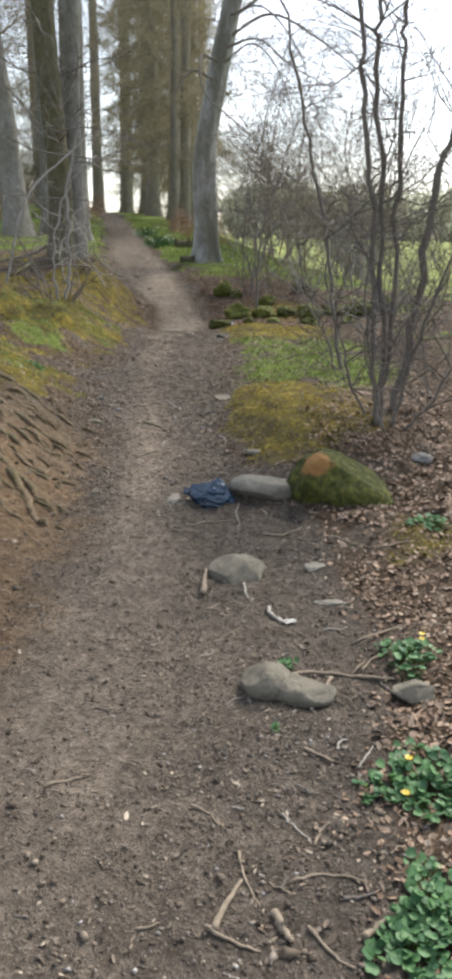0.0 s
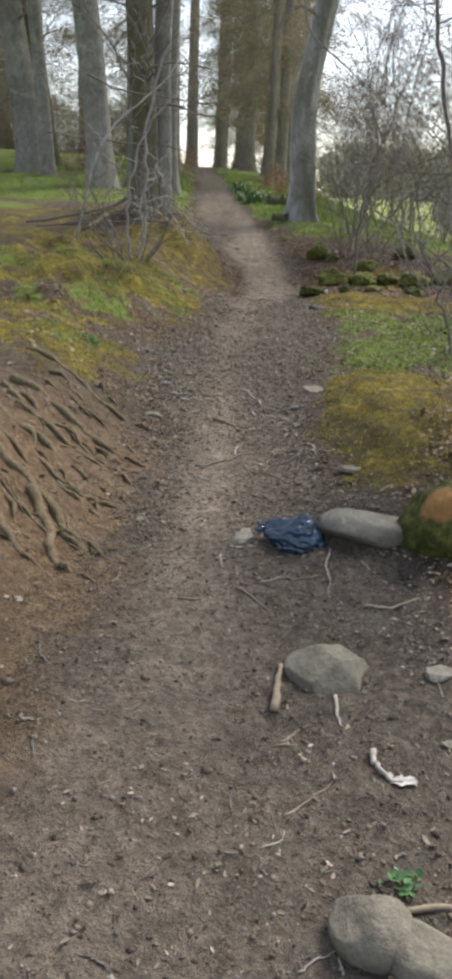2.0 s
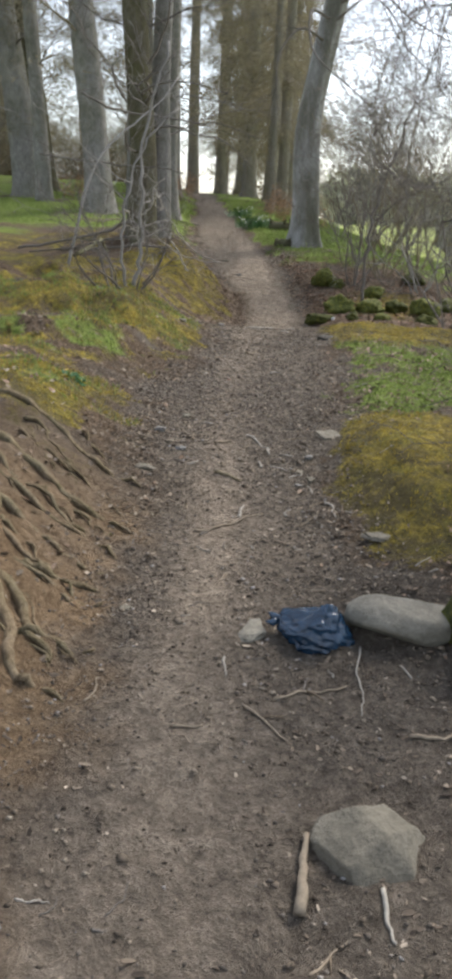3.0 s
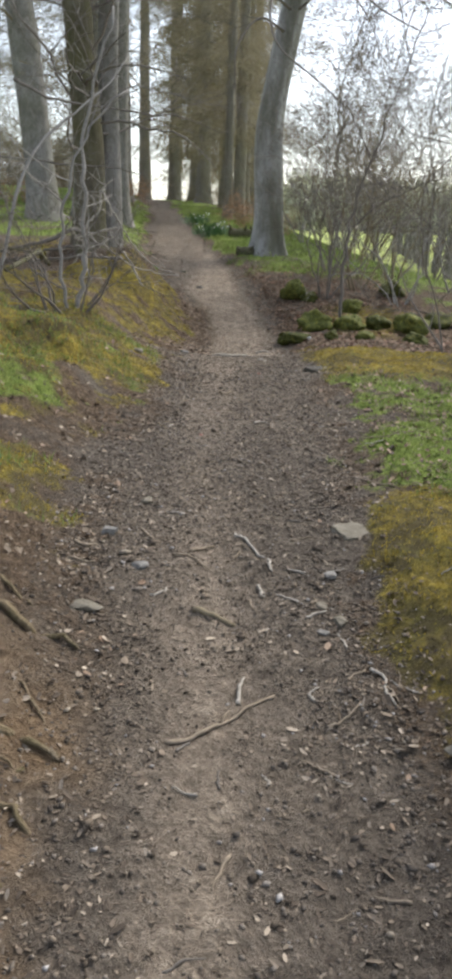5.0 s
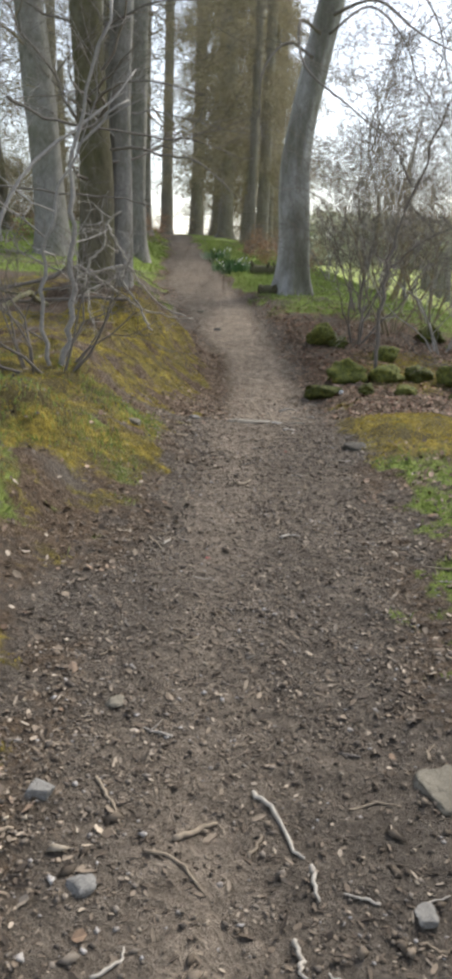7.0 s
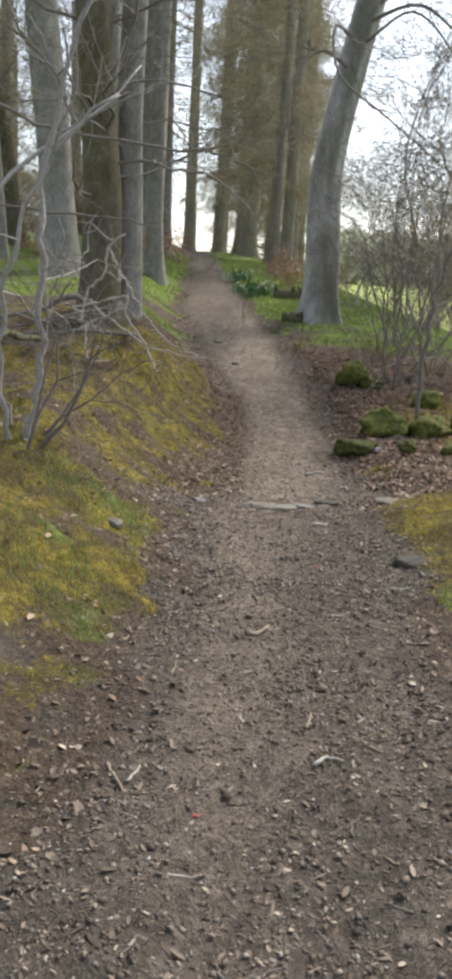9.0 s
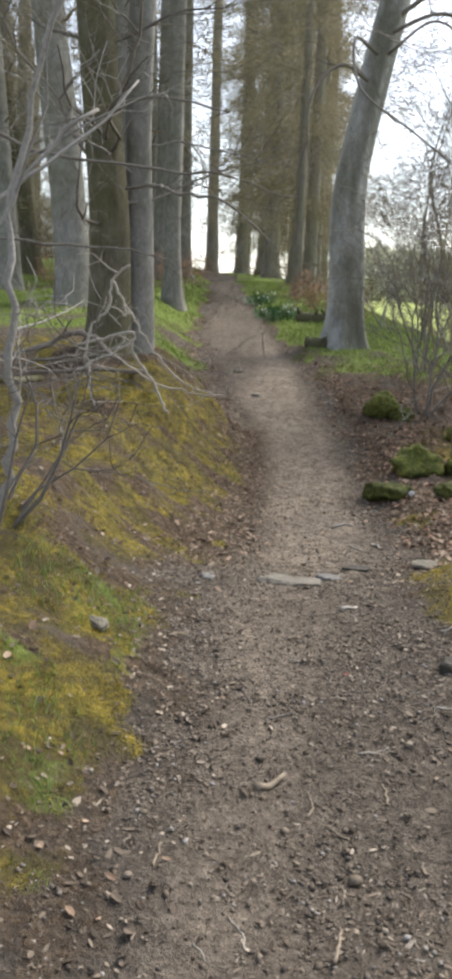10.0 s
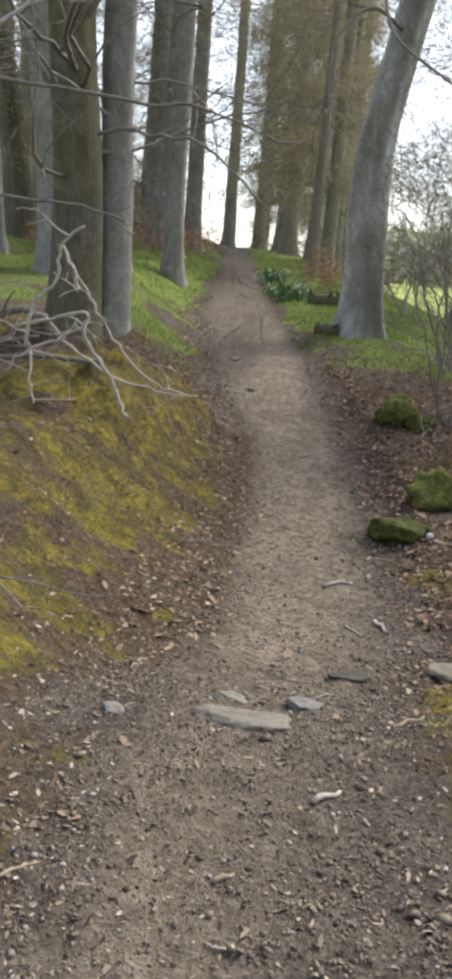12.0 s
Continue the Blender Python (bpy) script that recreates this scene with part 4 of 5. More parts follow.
def angular_stone():
    """A broken stone with a ridge, a sloping top and a chipped front."""
    bm = bmesh.new()
    bmesh.ops.create_icosphere(bm, subdivisions=5, radius=1)
    planes = [(Vector(d).normalized(), k) for d, k in (((-.5, -.25, .83), .52), ((.28, .1, .95), .6), ((.1, -.85, .5), .58), ((.85, -.45, .3), .68), ((-.85, -.5, .1), .8), ((-.15, .9, .4), .7), ((.75, .5, .4), .72), ((.45, -.6, .66), .62))]
    for v in bm.verts:
        p = v.co.copy()
        for d, k in planes:
            over = p.dot(d) - k
            if over > 0:
                p -= d * over * .98
        p *= 1 + .05 * noise.noise(p * 2.3) + .03 * noise.noise(p * 6) + .012 * noise.noise(p * 15)
        v.co = Vector((p.x * .16, p.y * .14, p.z * .1))
    me = bpy.data.meshes.new("stone")
    bm.to_mesh(me)
    bm.free()
    me.polygons.foreach_set("use_smooth", [True] * len(me.polygons))
    ob = part("stone", me, STONE_DUST)
    ob.matrix_world = pose(.055, 2.99, hgt(.05, 2.99) + .005, 0, 0, 10)
    return tagged(ob, "angular grey-brown stone bedded in the path", "stone")


angular_stone()
stone(.12, 1.99, .1, .1, .075, 21, STONE_DUST, "rounded stone half buried in the path", sink=.38, cut=4, rough=.1)
stone(.255, 1.93, .12, .085, .062, 22, STONE_DUST, "rounded stone lying against another in the path", sink=.38, turn=-12, cut=4, rough=.1)
stone(.66, 1.9, .11, .07, .04, 23, STONE_DUST, "dull stone among dead leaves", sink=.36)
stone(.43, 3.0, .07, .05, .02, 24, STONE, "small flat stone in the path", sink=.42, flat=.6)
stone(.48, 2.66, .11, .035, .02, 25, STONE, "long flat stone at the path's edge", sink=.42, turn=-6, flat=.5)
stone(.05, 6.09, .095, .085, .022, 31, STONE_DUST, "flat grey stone at the moss's edge", sink=.3, turn=20, flat=.5, boxy=.8, cut=3)
stone(.1, 9.43, .085, .06, .042, 32, STONE_DARK, "dark squarish stone at the edge of the moss", sink=.45, turn=-9, flat=.7, boxy=.5, cut=5)
stone(.22, 4.75, .085, .06, .02, 33, STONE_DUST, "flat stone under dead leaves", sink=.47, flat=.5)
stone(-.63, 10.41, .17, .055, .04, 34, STONE_SLAB, "long pale stone slab set across the path as a step", "stone_slab", .4, 3, .6, category="stone slab", boxy=.9, cut=2)
stone(-.42, 10.66, .085, .06, .035, 35, STONE_SLATE, "grey stone beside the slab", sink=.4, turn=15, flat=.6)
# stands in for a hollow; the dark of it is put into the colour
stone(-.25, 11.05, .1, .045, .028, 36, STONE_DARK, "dark block standing in for a hollow across the path", sink=.48, turn=12, flat=.6, cut=9)
stone(.2, 11.2, .11, .08, .03, 37, STONE_DUST, "flat stone at the path's edge", sink=.5, turn=12, flat=.5, boxy=.2, cut=6)
# white pebble added to give a small bright spot beside the mossy stones
stone(.335, 13.3, .028, .025, .024, 39, BRIGHT_SPOT, "small white pebble added as a bright spot among the mossy stones", sink=.1)
stone(-.69, 10.66, .07, .04, .02, 38, STONE, "small stone behind the slab", sink=.42, flat=.6)
stone(.1, 13.45, .25, .16, .13, 41, STONE_GREEN, "dark mossy stone at the path's edge", "mossy_stone", .32, -6, .7, group="mossy stones", rough=.3, cut=6)
stone(.22, 16.1, .22, .2, .22, 42, STONE_LUSH, "round stone wrapped in green moss", "mossy_stone", .22, 0, 0, group="mossy stones", rough=.3, cut=6)
stone(.5, 16.0, .16, .12, .1, 43, STONE_GREEN, "low mossy stone beside a round one", "mossy_stone", .3, group="mossy stones", rough=.3, cut=6)
for k, (x, y, s) in enumerate([(.45, 14.1, .27), (.93, 14.1, .24), (1.35, 14.3, .2), (1.75, 14.0, .28), (2.2, 14.4, .25), (2.7, 14.2, .27), (1.1, 15.3, .22), (1.9, 16.6, .3), (.62, 13.3, .13), (1.05, 13.2, .14), (1.6, 13.0, .18), (3.2, 14.5, .3), (2.3, 13.2, .2)]):
    stone(x, y, s, s * .8, s * .62, 44 + k, STONE_LUSH if k % 3 == 0 or k == 1 else STONE_GREEN, "tumbled mossy wall stone covered in moss and dead leaves", "mossy_stone", .3, 37 * k, group="mossy stones", rough=.34, cut=6)
for k, (x, y, s) in enumerate([(-.99, 5.4, .06), (-.84, 5.71, .045), (-.09, 5.4, .04), (-.16, 5.34, .028), (-.9, 6.4, .04), (-.1, 5.7, .04), (-.15, 5.5, .03), (-1.0, 5.95, .05), (1.5, 3.8, .13), (1.35, 4.5, .1), (-1.35, 9.3, .07), (-1.05, 10.3, .05), (-.8, 4.0, .03),
                               (-2.5, 16.6, .1), (-1.75, 18.4, .09), (-1.35, 17.1, .07)]):
    stone(x, y, s, s * .75, s * .4, 70 + k, STONE_SLATE if k % 2 else STONE_DUST, "small stone bedded in the earth", sink=.38, turn=50 * k, flat=.7, group="small stones")


# ---- the dark bag ----
def bag():
    """A small knotted plastic bag, crumpled, lying on the path."""
    bm = bmesh.new()
    bmesh.ops.create_icosphere(bm, subdivisions=5, radius=1)
    rng = random.Random(5)
    planes = [(Vector(d).normalized(), k) for d, k in (((-.5, -.5, .7), .5), ((.2, -.9, .1), .62), ((.75, -.4, .35), .62), ((-.25, .4, .85), .62), ((.4, -.45, .8), .68), ((-.9, -.1, -.1), .95))]
    planes += [(Vector((rng.gauss(0, 1), rng.gauss(-.4, .8), rng.gauss(.3, .7))).normalized(), rng.uniform(.66, .85)) for _ in range(14)]
    for v in bm.verts:
        p = v.co.copy()
        for d, k in planes:
            over = p.dot(d) - k
            if over > 0:
                p -= d * over * .95
        peak = 1 + .45 * math.exp(-((p.x - .3) / .35) ** 2) * max(0, p.z)
        taper = 1 - .55 * max(0, -p.x) ** 1.3
        q = Vector((p.x * 1.2, p.y * 2, p.z * 2))
        fold = abs(noise.noise(q * 1.7 + Vector((3, 1, 7)))) * .3 + abs(noise.noise(q * 3.6 + Vector((2, 2, 2)))) * .16 + abs(noise.noise(q * 8)) * .06
        p *= 1.1 - fold
        v.co = Vector((p.x * .165, p.y * .11 * taper, p.z * .1 * taper * peak))
    me = bpy.data.meshes.new("bag_body")
    bm.to_mesh(me)
    bm.free()
    me.polygons.foreach_set("use_smooth", [True] * len(me.polygons))
    m = Mat("dark_blue_plastic", .25, .8)
    m.local()
    c = m.ramp(m.noise(12, 5), (.3, (.005, .017, .036)), (.7, (.018, .055, .105)))
    mat = m.finish(c, m.noise(30, 4, .55, None, .6), .009, .8)
    b = empty("plastic_bag", -.09, 3.94, hgt(-.09, 3.94), "small dark blue plastic bag, knotted and crumpled on the path", "bag")
    body = part("bag_body", me, mat, b)
    body.matrix_basis = pose(0, 0, .055, 0, 6, -14)
    mb = MB()
    tube(mb, [(-.1, .03, .055), (-.13, .035, .065), (-.15, .05, .06), (-.165, .045, .075)], [.02, .012, .016, .004], 8)
    tube(mb, [(-.13, .035, .06), (-.15, .015, .05), (-.175, .01, .055)], [.012, .014, .003], 8)
    part("knot", mb, mat, b)
    return b


bag()


# ---- sticks ----
stick([(-.13, 2.78), (-.122, 2.88), (-.118, 3.0)], .021, "short thick broken stick with pale ends")
stick([(-.095, .93), (-.06, 1.0), (-.015, 1.09)], .013, "stout broken stick lying in dead leaves")
stick([(.065, .98), (.085, .93), (.105, .885)], .016, "short thick stick with its bark on")
stick([(-.115, .94), (-.05, .9), (.025, .87)], .008, "thin dry stick")
stick([(.29, .9), (.33, .93), (.37, .95)], .014, "pale broken stick beside the leaves")
stick([(.2, 2.06), (.33, 2.08), (.48, 2.05), (.62, 2.02)], .012, "long curved stick leaning on a stone", fork=(.6, .09, .12))
stick([(.17, 2.6), (.175, 2.54), (.21, 2.5), (.25, 2.5)], .012, "bleached bent piece of root", DEADWOOD)
stick([(.2, 1.2), (.225, 1.25), (.255, 1.28)], .006, "thin pale twig")
stick([(-.63, 1.46), (-.55, 1.5), (-.49, 1.53)], .008, "dark twig pressed into the earth")
stick([(-.16, 1.37), (-.11, 1.33), (-.065, 1.27)], .006, "dark thin twig")
stick([(-.64, 4.79), (-.55, 4.83), (-.47, 4.9), (-.33, 5.02)], .0095, "long curved grey stick lying across the path", fork=(.6, .02, .06))
stick([(-.48, 6.04), (-.42, 5.97), (-.375, 5.86), (-.355, 5.84)], .009, "crooked bleached stick on the path", DEADWOOD)
stick([(-.34, 5.81), (-.335, 5.77), (-.325, 5.72)], .009, "short bleached stick on the path", DEADWOOD)
stick([(-.38, 5.64), (-.365, 5.6), (-.37, 5.57), (-.36, 5.55)], .008, "short hooked twig", DEADWOOD)
stick([(-.41, 5.55), (-.405, 5.5), (-.39, 5.44)], .006, "thin twig on gravel")
stick([(-.66, 5.86), (-.61, 5.9), (-.56, 5.94)], .011, "curved stick half buried in the path")
stick([(-.88, 6.04), (-.83, 5.97), (-.79, 5.89)], .007, "thin dark twig")
stick([(-.72, 5.82), (-.64, 5.79), (-.57, 5.72)], .006, "thin curved twig")
stick([(-1.12, 5.84), (-1.07, 5.81), (-1.03, 5.83)], .011, "pale piece of root at the path's edge")
stick([(-1.12, 5.71), (-1.02, 5.72)], .008, "straight thin stick at the path's edge")
stick([(-.61, 5.44), (-.54, 5.41), (-.46, 5.37)], .016, "thick rotten stick half buried in the path", TWIG_BROWN, lift=.2)
stick([(-.24, 6.0), (-.17, 6.03), (-.11, 6.02)], .005, "thin straight twig")
stick([(-.44, 4.98), (-.435, 5.05), (-.425, 5.1)], .009, "short bleached stick", DEADWOOD)
stick([(-.45, 4.41), (-.47, 4.36), (-.485, 4.31)], .006, "short pale twig")
stick([(-.4, 3.77), (-.395, 3.72), (-.385, 3.67)], .006, "short straight pale twig", DEADWOOD)
stick([(.09, 3.92), (.06, 3.76), (.075, 3.65), (.065, 3.53)], .005, "thin curly bleached twig", DEADWOOD)
stick([(-.22, 3.57), (-.11, 3.63), (.02, 3.68)], .008, "straight dark stick", fork=(.5, .05, -.05))
stick([(-.31, 3.52), (-.24, 3.45), (-.16, 3.37)], .007, "dark forked twig", fork=(.4, .07, .01))
stick([(-.53, 3.37), (-.43, 3.39)], .007, "short straight twig")
stick([(-.82, 3.46), (-.8, 3.52), (-.81, 3.58)], .006, "thin curved twig")
stick([(0.0, 5.07), (.03, 5.03), (.045, 4.97)], .006, "short twig by the moss")
stick([(-.02, 5.13), (.02, 5.1), (.015, 5.03), (.03, 4.95)], .008, "bent bleached twig by the moss", DEADWOOD)
stick([(-.18, 4.87), (-.12, 4.91), (-.07, 4.96)], .006, "forked thin twig", fork=(.4, .0, .07))
stick([(-.42, 8.0), (-.41, 8.06), (-.405, 8.12)], .007, "short pale twig on gravel")
stick([(-.4, 7.79), (-.36, 7.84), (-.31, 7.83)], .009, "bent bleached stick", DEADWOOD)
stick([(-.29, 7.97), (-.24, 7.92), (-.19, 7.89)], .006, "thin brown twig", fork=(.4, .05, .05))
stick([(-.02, 8.27), (0.0, 8.34)], .008, "short pale stick")
stick([(-1.0, 7.7), (-.97, 7.65), (-.93, 7.6)], .008, "dark stick at the edge")
stick([(-.65, 8.58), (-.57, 8.66)], .016, "short grey stick lying across the gravel")
stick([(-.37, 9.98), (-.29, 10.06)], .014, "flat pale splinter of wood", DEADWOOD)
stick([(-.1, 11.84), (-.05, 11.67)], .018, "white splinter of wood on the path", DEADWOOD)
stick([(-.37, 12.33), (-.2, 12.45)], .016, "pale stick lying across the path", DEADWOOD)
stick([(-.25, 11.7), (-.17, 11.6)], .01, "pale bent twig", DEADWOOD)
stick([(-.1, 10.52), (.03, 10.7)], .01, "grey twig at the path's edge")
stick([(-.6, 9.62), (-.55, 9.66)], .01, "short pale stick")
stick([(-1.1, 9.47), (-1.03, 9.56)], .008, "thin twig at the foot of the bank")
stick([(.55, 3.35), (.75, 3.2), (1.0, 3.25)], .008, "thin twig on dead leaves")
stick([(.5, 2.3), (.8, 2.42), (1.1, 2.3)], .008, "long thin twig on dead leaves", fork=(.5, .1, -.1))
stick([(.2, 7.5), (.4, 7.42), (.62, 7.45)], .007, "thin twig on grass")
stick([(.15, 6.75), (.3, 6.6)], .008, "grey twig at the path's edge")
stick([(.12, 1.33), (.15, 1.28), (.19, 1.22)], .005, "thin pale straight twig", DEADWOOD)
stick([(-.02, 1.18), (0.0, 1.08), (.03, 1.0)], .006, "thin curved dark twig")
stick([(.15, .93), (.2, .86), (.25, .8)], .007, "straight thin twig on chips")
stick([(.12, 1.07), (.22, 1.09), (.33, 1.06)], .006, "curved thin twig on chips")
stick([(.22, 1.62), (.27, 1.57), (.31, 1.54)], .009, "dark short stick on bare earth")
stick([(.33, 1.6), (.345, 1.64), (.375, 1.65)], .007, "short curved pale twig", DEADWOOD)
stick([(.37, 2.04), (.34, 1.96), (.31, 1.87)], .01, "stick leaning from a longer one")
stick([(.5, 2.1), (.58, 2.18), (.7, 2.27)], .008, "thin brown stick among dead leaves")
stick([(.07, 2.86), (.075, 2.78), (.085, 2.72)], .009, "bleached bent twig below a stone", DEADWOOD)
stick([(-.11, 2.62), (-.06, 2.68), (-.02, 2.72)], .005, "short forked twig", fork=(.5, .0, -.05))
stick([(-.09, 2.33), (-.02, 2.4), (.05, 2.48)], .005, "thin straight dark twig")
stick([(.2, 3.42), (.33, 3.44), (.42, 3.5)], .009, "long pale twig lying on the earth")
rs = random.Random(77)
for k in range(210):
    y = rs.uniform(.6, 13.8)
    xl, xr = np.interp(y, EY, EL), np.interp(y, EY, ER)
    x, a, ln = rs.uniform(xl + .1, xr + .25), rs.uniform(0, 3.14), rs.uniform(.03, .11)
    stick([(x, y), (x + ln * .5 * math.cos(a) + rs.gauss(0, .01), y + ln * .5 * math.sin(a)), (x + ln * math.cos(a), y + ln * math.sin(a))], rs.uniform(.003, .007), "small dry twig on the path", rs.choice([STICK, DEADWOOD, TWIG_DARK]), "twig", n=5)


# ---- roots on the bank ----
def root(pts, r0, r1, seed):
    rng = random.Random(seed)
    mb = MB()
    line = smooth_line([(x, y, 0) for x, y in pts], 7)
    x0, y0 = line[0][0], line[0][1]
    z0, k = hgt(x0, y0), len(line) - 1
    path = [(p[0] - x0 + .012 * math.sin(i * .7 + seed * 2) + rng.gauss(0, .006), p[1] - y0 + .02 * math.sin(i * .5 + seed) + rng.gauss(0, .006), hgt(p[0], p[1]) - z0 - .05 * (r0 + (r1 - r0) * i / k) + .012 * math.sin(i * 1.1 + seed) + rng.gauss(0, .004)) for i, p in enumerate(line)]
    tube(mb, path, [(r0 + (r1 - r0) * i / k) * rng.uniform(.85, 1.2) for i in range(k + 1)], 8)
    ob = part("tree_root", mb, ROOT)
    ob.location = (x0, y0, z0)
    return tagged(ob, "bare gnarled tree root running down the earth bank", "root", "roots on the bank")


ROOTS = [((-1.75, 5.0), (-1.4, 4.86), (-1.1, 4.72), (-.93, 4.7)), ((-1.7, 4.75), (-1.35, 4.58), (-1.08, 4.5), (-.9, 4.42)), ((-1.7, 4.55), (-1.35, 4.4), (-1.1, 4.28), (-.95, 4.26)), ((-1.6, 4.3), (-1.3, 4.12), (-1.05, 4.02), (-.9, 4.0)),
         ((-1.55, 4.1), (-1.25, 3.92), (-1.05, 3.72), (-.98, 3.6)), ((-1.12, 3.76), (-.98, 3.7), (-.86, 3.74)), ((-1.8, 5.45), (-1.45, 5.35), (-1.15, 5.2), (-.98, 5.18)), ((-1.5, 4.45), (-1.3, 4.22), (-1.12, 4.12), (-1.0, 4.02)),
         ((-1.5, 3.75), (-1.28, 3.55), (-1.12, 3.42)), ((-1.75, 4.9), (-1.45, 4.7), (-1.2, 4.6), (-1.0, 4.6)), ((-1.25, 4.15), (-1.05, 4.1), (-.9, 4.14)), ((-1.6, 3.95), (-1.35, 3.75), (-1.2, 3.6)), ((-1.3, 3.95), (-1.12, 3.6), (-1.02, 3.5), (-.9, 3.46))]
for k, pts in enumerate(ROOTS):
    root(pts, (.03, .018, .024, .014)[k % 4], .006, k)
rk = random.Random(31)
for k in range(20):
    x, y, ln = rk.uniform(-1.7, -1.15), rk.uniform(3.5, 5.4), rk.uniform(.15, .45)
    fall = rk.uniform(.1, .9)
    root([(x, y), (x + ln * .5, y - ln * .5 * fall + rk.gauss(0, .03)), (x + ln, y - ln * fall)], rk.uniform(.006, .013), .003, 40 + k)


# ---- dead branches on the bank ----
def dead_branch(name, lines, mat, label, seed, twigs=3, group="dead branches", rest=0.0):
    rng = random.Random(seed)
    x0, y0, z0 = lines[0][0][0]
    b = empty(name, x0, y0, hgt(x0, y0), label, "branch", group)
    g0 = hgt(x0, y0)
    for pts, ra, rb in lines:
        mb = MB()
        l = [p + np.array([rng.gauss(0, .008), rng.gauss(0, .008), rng.gauss(0, .008)]) for p in smooth_line([(x - x0, y - y0, z - g0) for x, y, z in pts], 5)]
        tube(mb, l, [(ra + (rb - ra) * i / (len(l) - 1)) * rng.uniform(.85, 1.2) for i in range(len(l))], 7)
        for k in range(twigs):
            i = rng.randrange(1, len(l))
            side = Vector((rng.gauss(0, 1), rng.gauss(0, 1), rng.gauss(0, .6))).normalized()
            branching(rng, mb, l[i], side, rng.uniform(.12, .5), max(.004, rb * .8), 1, 3, 4, .25, 0)
        part("limb", mb, mat, b)
    return b


dead_branch("dead_branch", [
    ([(-1.86, 13.4, .8), (-1.95, 13.5, .92), (-2.07, 13.5, 1.13), (-2.22, 13.5, 1.35), (-2.2, 13.5, 1.5), (-2.5, 13.6, 1.42), (-2.8, 13.7, 1.35)], .012, .014),
    ([(-2.2, 13.5, 1.4), (-2.4, 13.45, 1.3), (-2.62, 13.4, 1.2), (-2.75, 13.4, 1.05)], .012, .008),
    ([(-2.23, 13.5, 2.07), (-2.39, 13.5, 1.93), (-2.44, 13.5, 1.7), (-2.6, 13.5, 1.5), (-2.66, 13.5, 1.2)], .01, .014),
    ([(-2.39, 13.5, 1.93), (-2.3, 13.5, 1.78), (-2.27, 13.5, 1.62)], .011, .009),
    ([(-2.3, 13.55, 1.75), (-2.15, 13.6, 1.5), (-2.0, 13.6, 1.28), (-1.75, 13.6, 1.05), (-1.5, 13.7, .95)], .01, .007),
    ([(-2.62, 13.5, 1.2), (-2.58, 13.4, 1.0), (-2.5, 13.3, .85)], .01, .007),
    ([(-2.4, 13.5, 1.3), (-2.1, 13.7, 1.05), (-1.8, 13.8, .95), (-1.45, 13.9, .9)], .012, .006)],
    DEADWOOD, "bleached dead branch with forked twigs propped on the bank", 201)
dead_branch("dead_branch", [
    ([(-2.5, 13.9, 1.25), (-2.8, 13.9, 1.45), (-3.2, 13.8, 1.3), (-3.8, 13.7, 1.15), (-4.5, 13.6, 1.0)], .03, .02),
    ([(-2.7, 13.9, 1.25), (-3.1, 13.8, 1.2), (-3.7, 13.8, 1.05), (-4.4, 13.8, .95)], .018, .012),
    ([(-2.2, 13.9, 1.1), (-2.7, 13.9, 1.1), (-3.3, 13.9, 1.05), (-4.0, 13.9, 1.0)], .022, .016)],
    TWIG_DARK, "heap of dark fallen branches behind the bank", 202)
# low dead boughs that reach across from the trunks on the bank
dead_branch("low_bough", [
    ([(-3.3, 12.9, 3.1), (-2.8, 13.0, 2.9), (-1.85, 13.0, 2.78), (-1.36, 13.0, 2.75), (-.8, 13.1, 2.6)], .016, .005),
    ([(-3.9, 12.9, 2.3), (-2.8, 13.0, 2.21), (-2.18, 13.0, 2.18), (-1.8, 13, 2.1)], .014, .005),
    ([(-2.7, 15.3, 2.9), (-2.2, 14.5, 2.85), (-1.9, 13.6, 2.7), (-1.35, 13.0, 2.55), (-.9, 12.6, 2.2)], .02, .005),
    ([(-2.9, 15.2, 3.4), (-2.5, 13.8, 3.3), (-1.9, 12.5, 3.2), (-1.2, 12.0, 3.0)], .022, .006)],
    TWIG_DARK, "thin dead bough reaching out from the trunk over the bank", 203, twigs=6)
dead_branch("leaning_bough", [([(-2.9, 10.6, .9), (-2.7, 10.9, 1.9), (-2.5, 11.2, 2.35), (-2.1, 11.6, 2.75), (-1.8, 12, 3.2)], .02, .008)],
    TWIG_GREY, "thin grey bough leaning up from the bank", 205, twigs=2)
dead_branch("fallen_bough", [([(-3.2, 13.9, 1.0), (-2.9, 12.4, 1.15), (-2.75, 11.6, 1.25), (-2.85, 10.8, 1.1)], .03, .02)], DARKBARK, "dark bent bough lying on the mossy bank", 204, twigs=2)


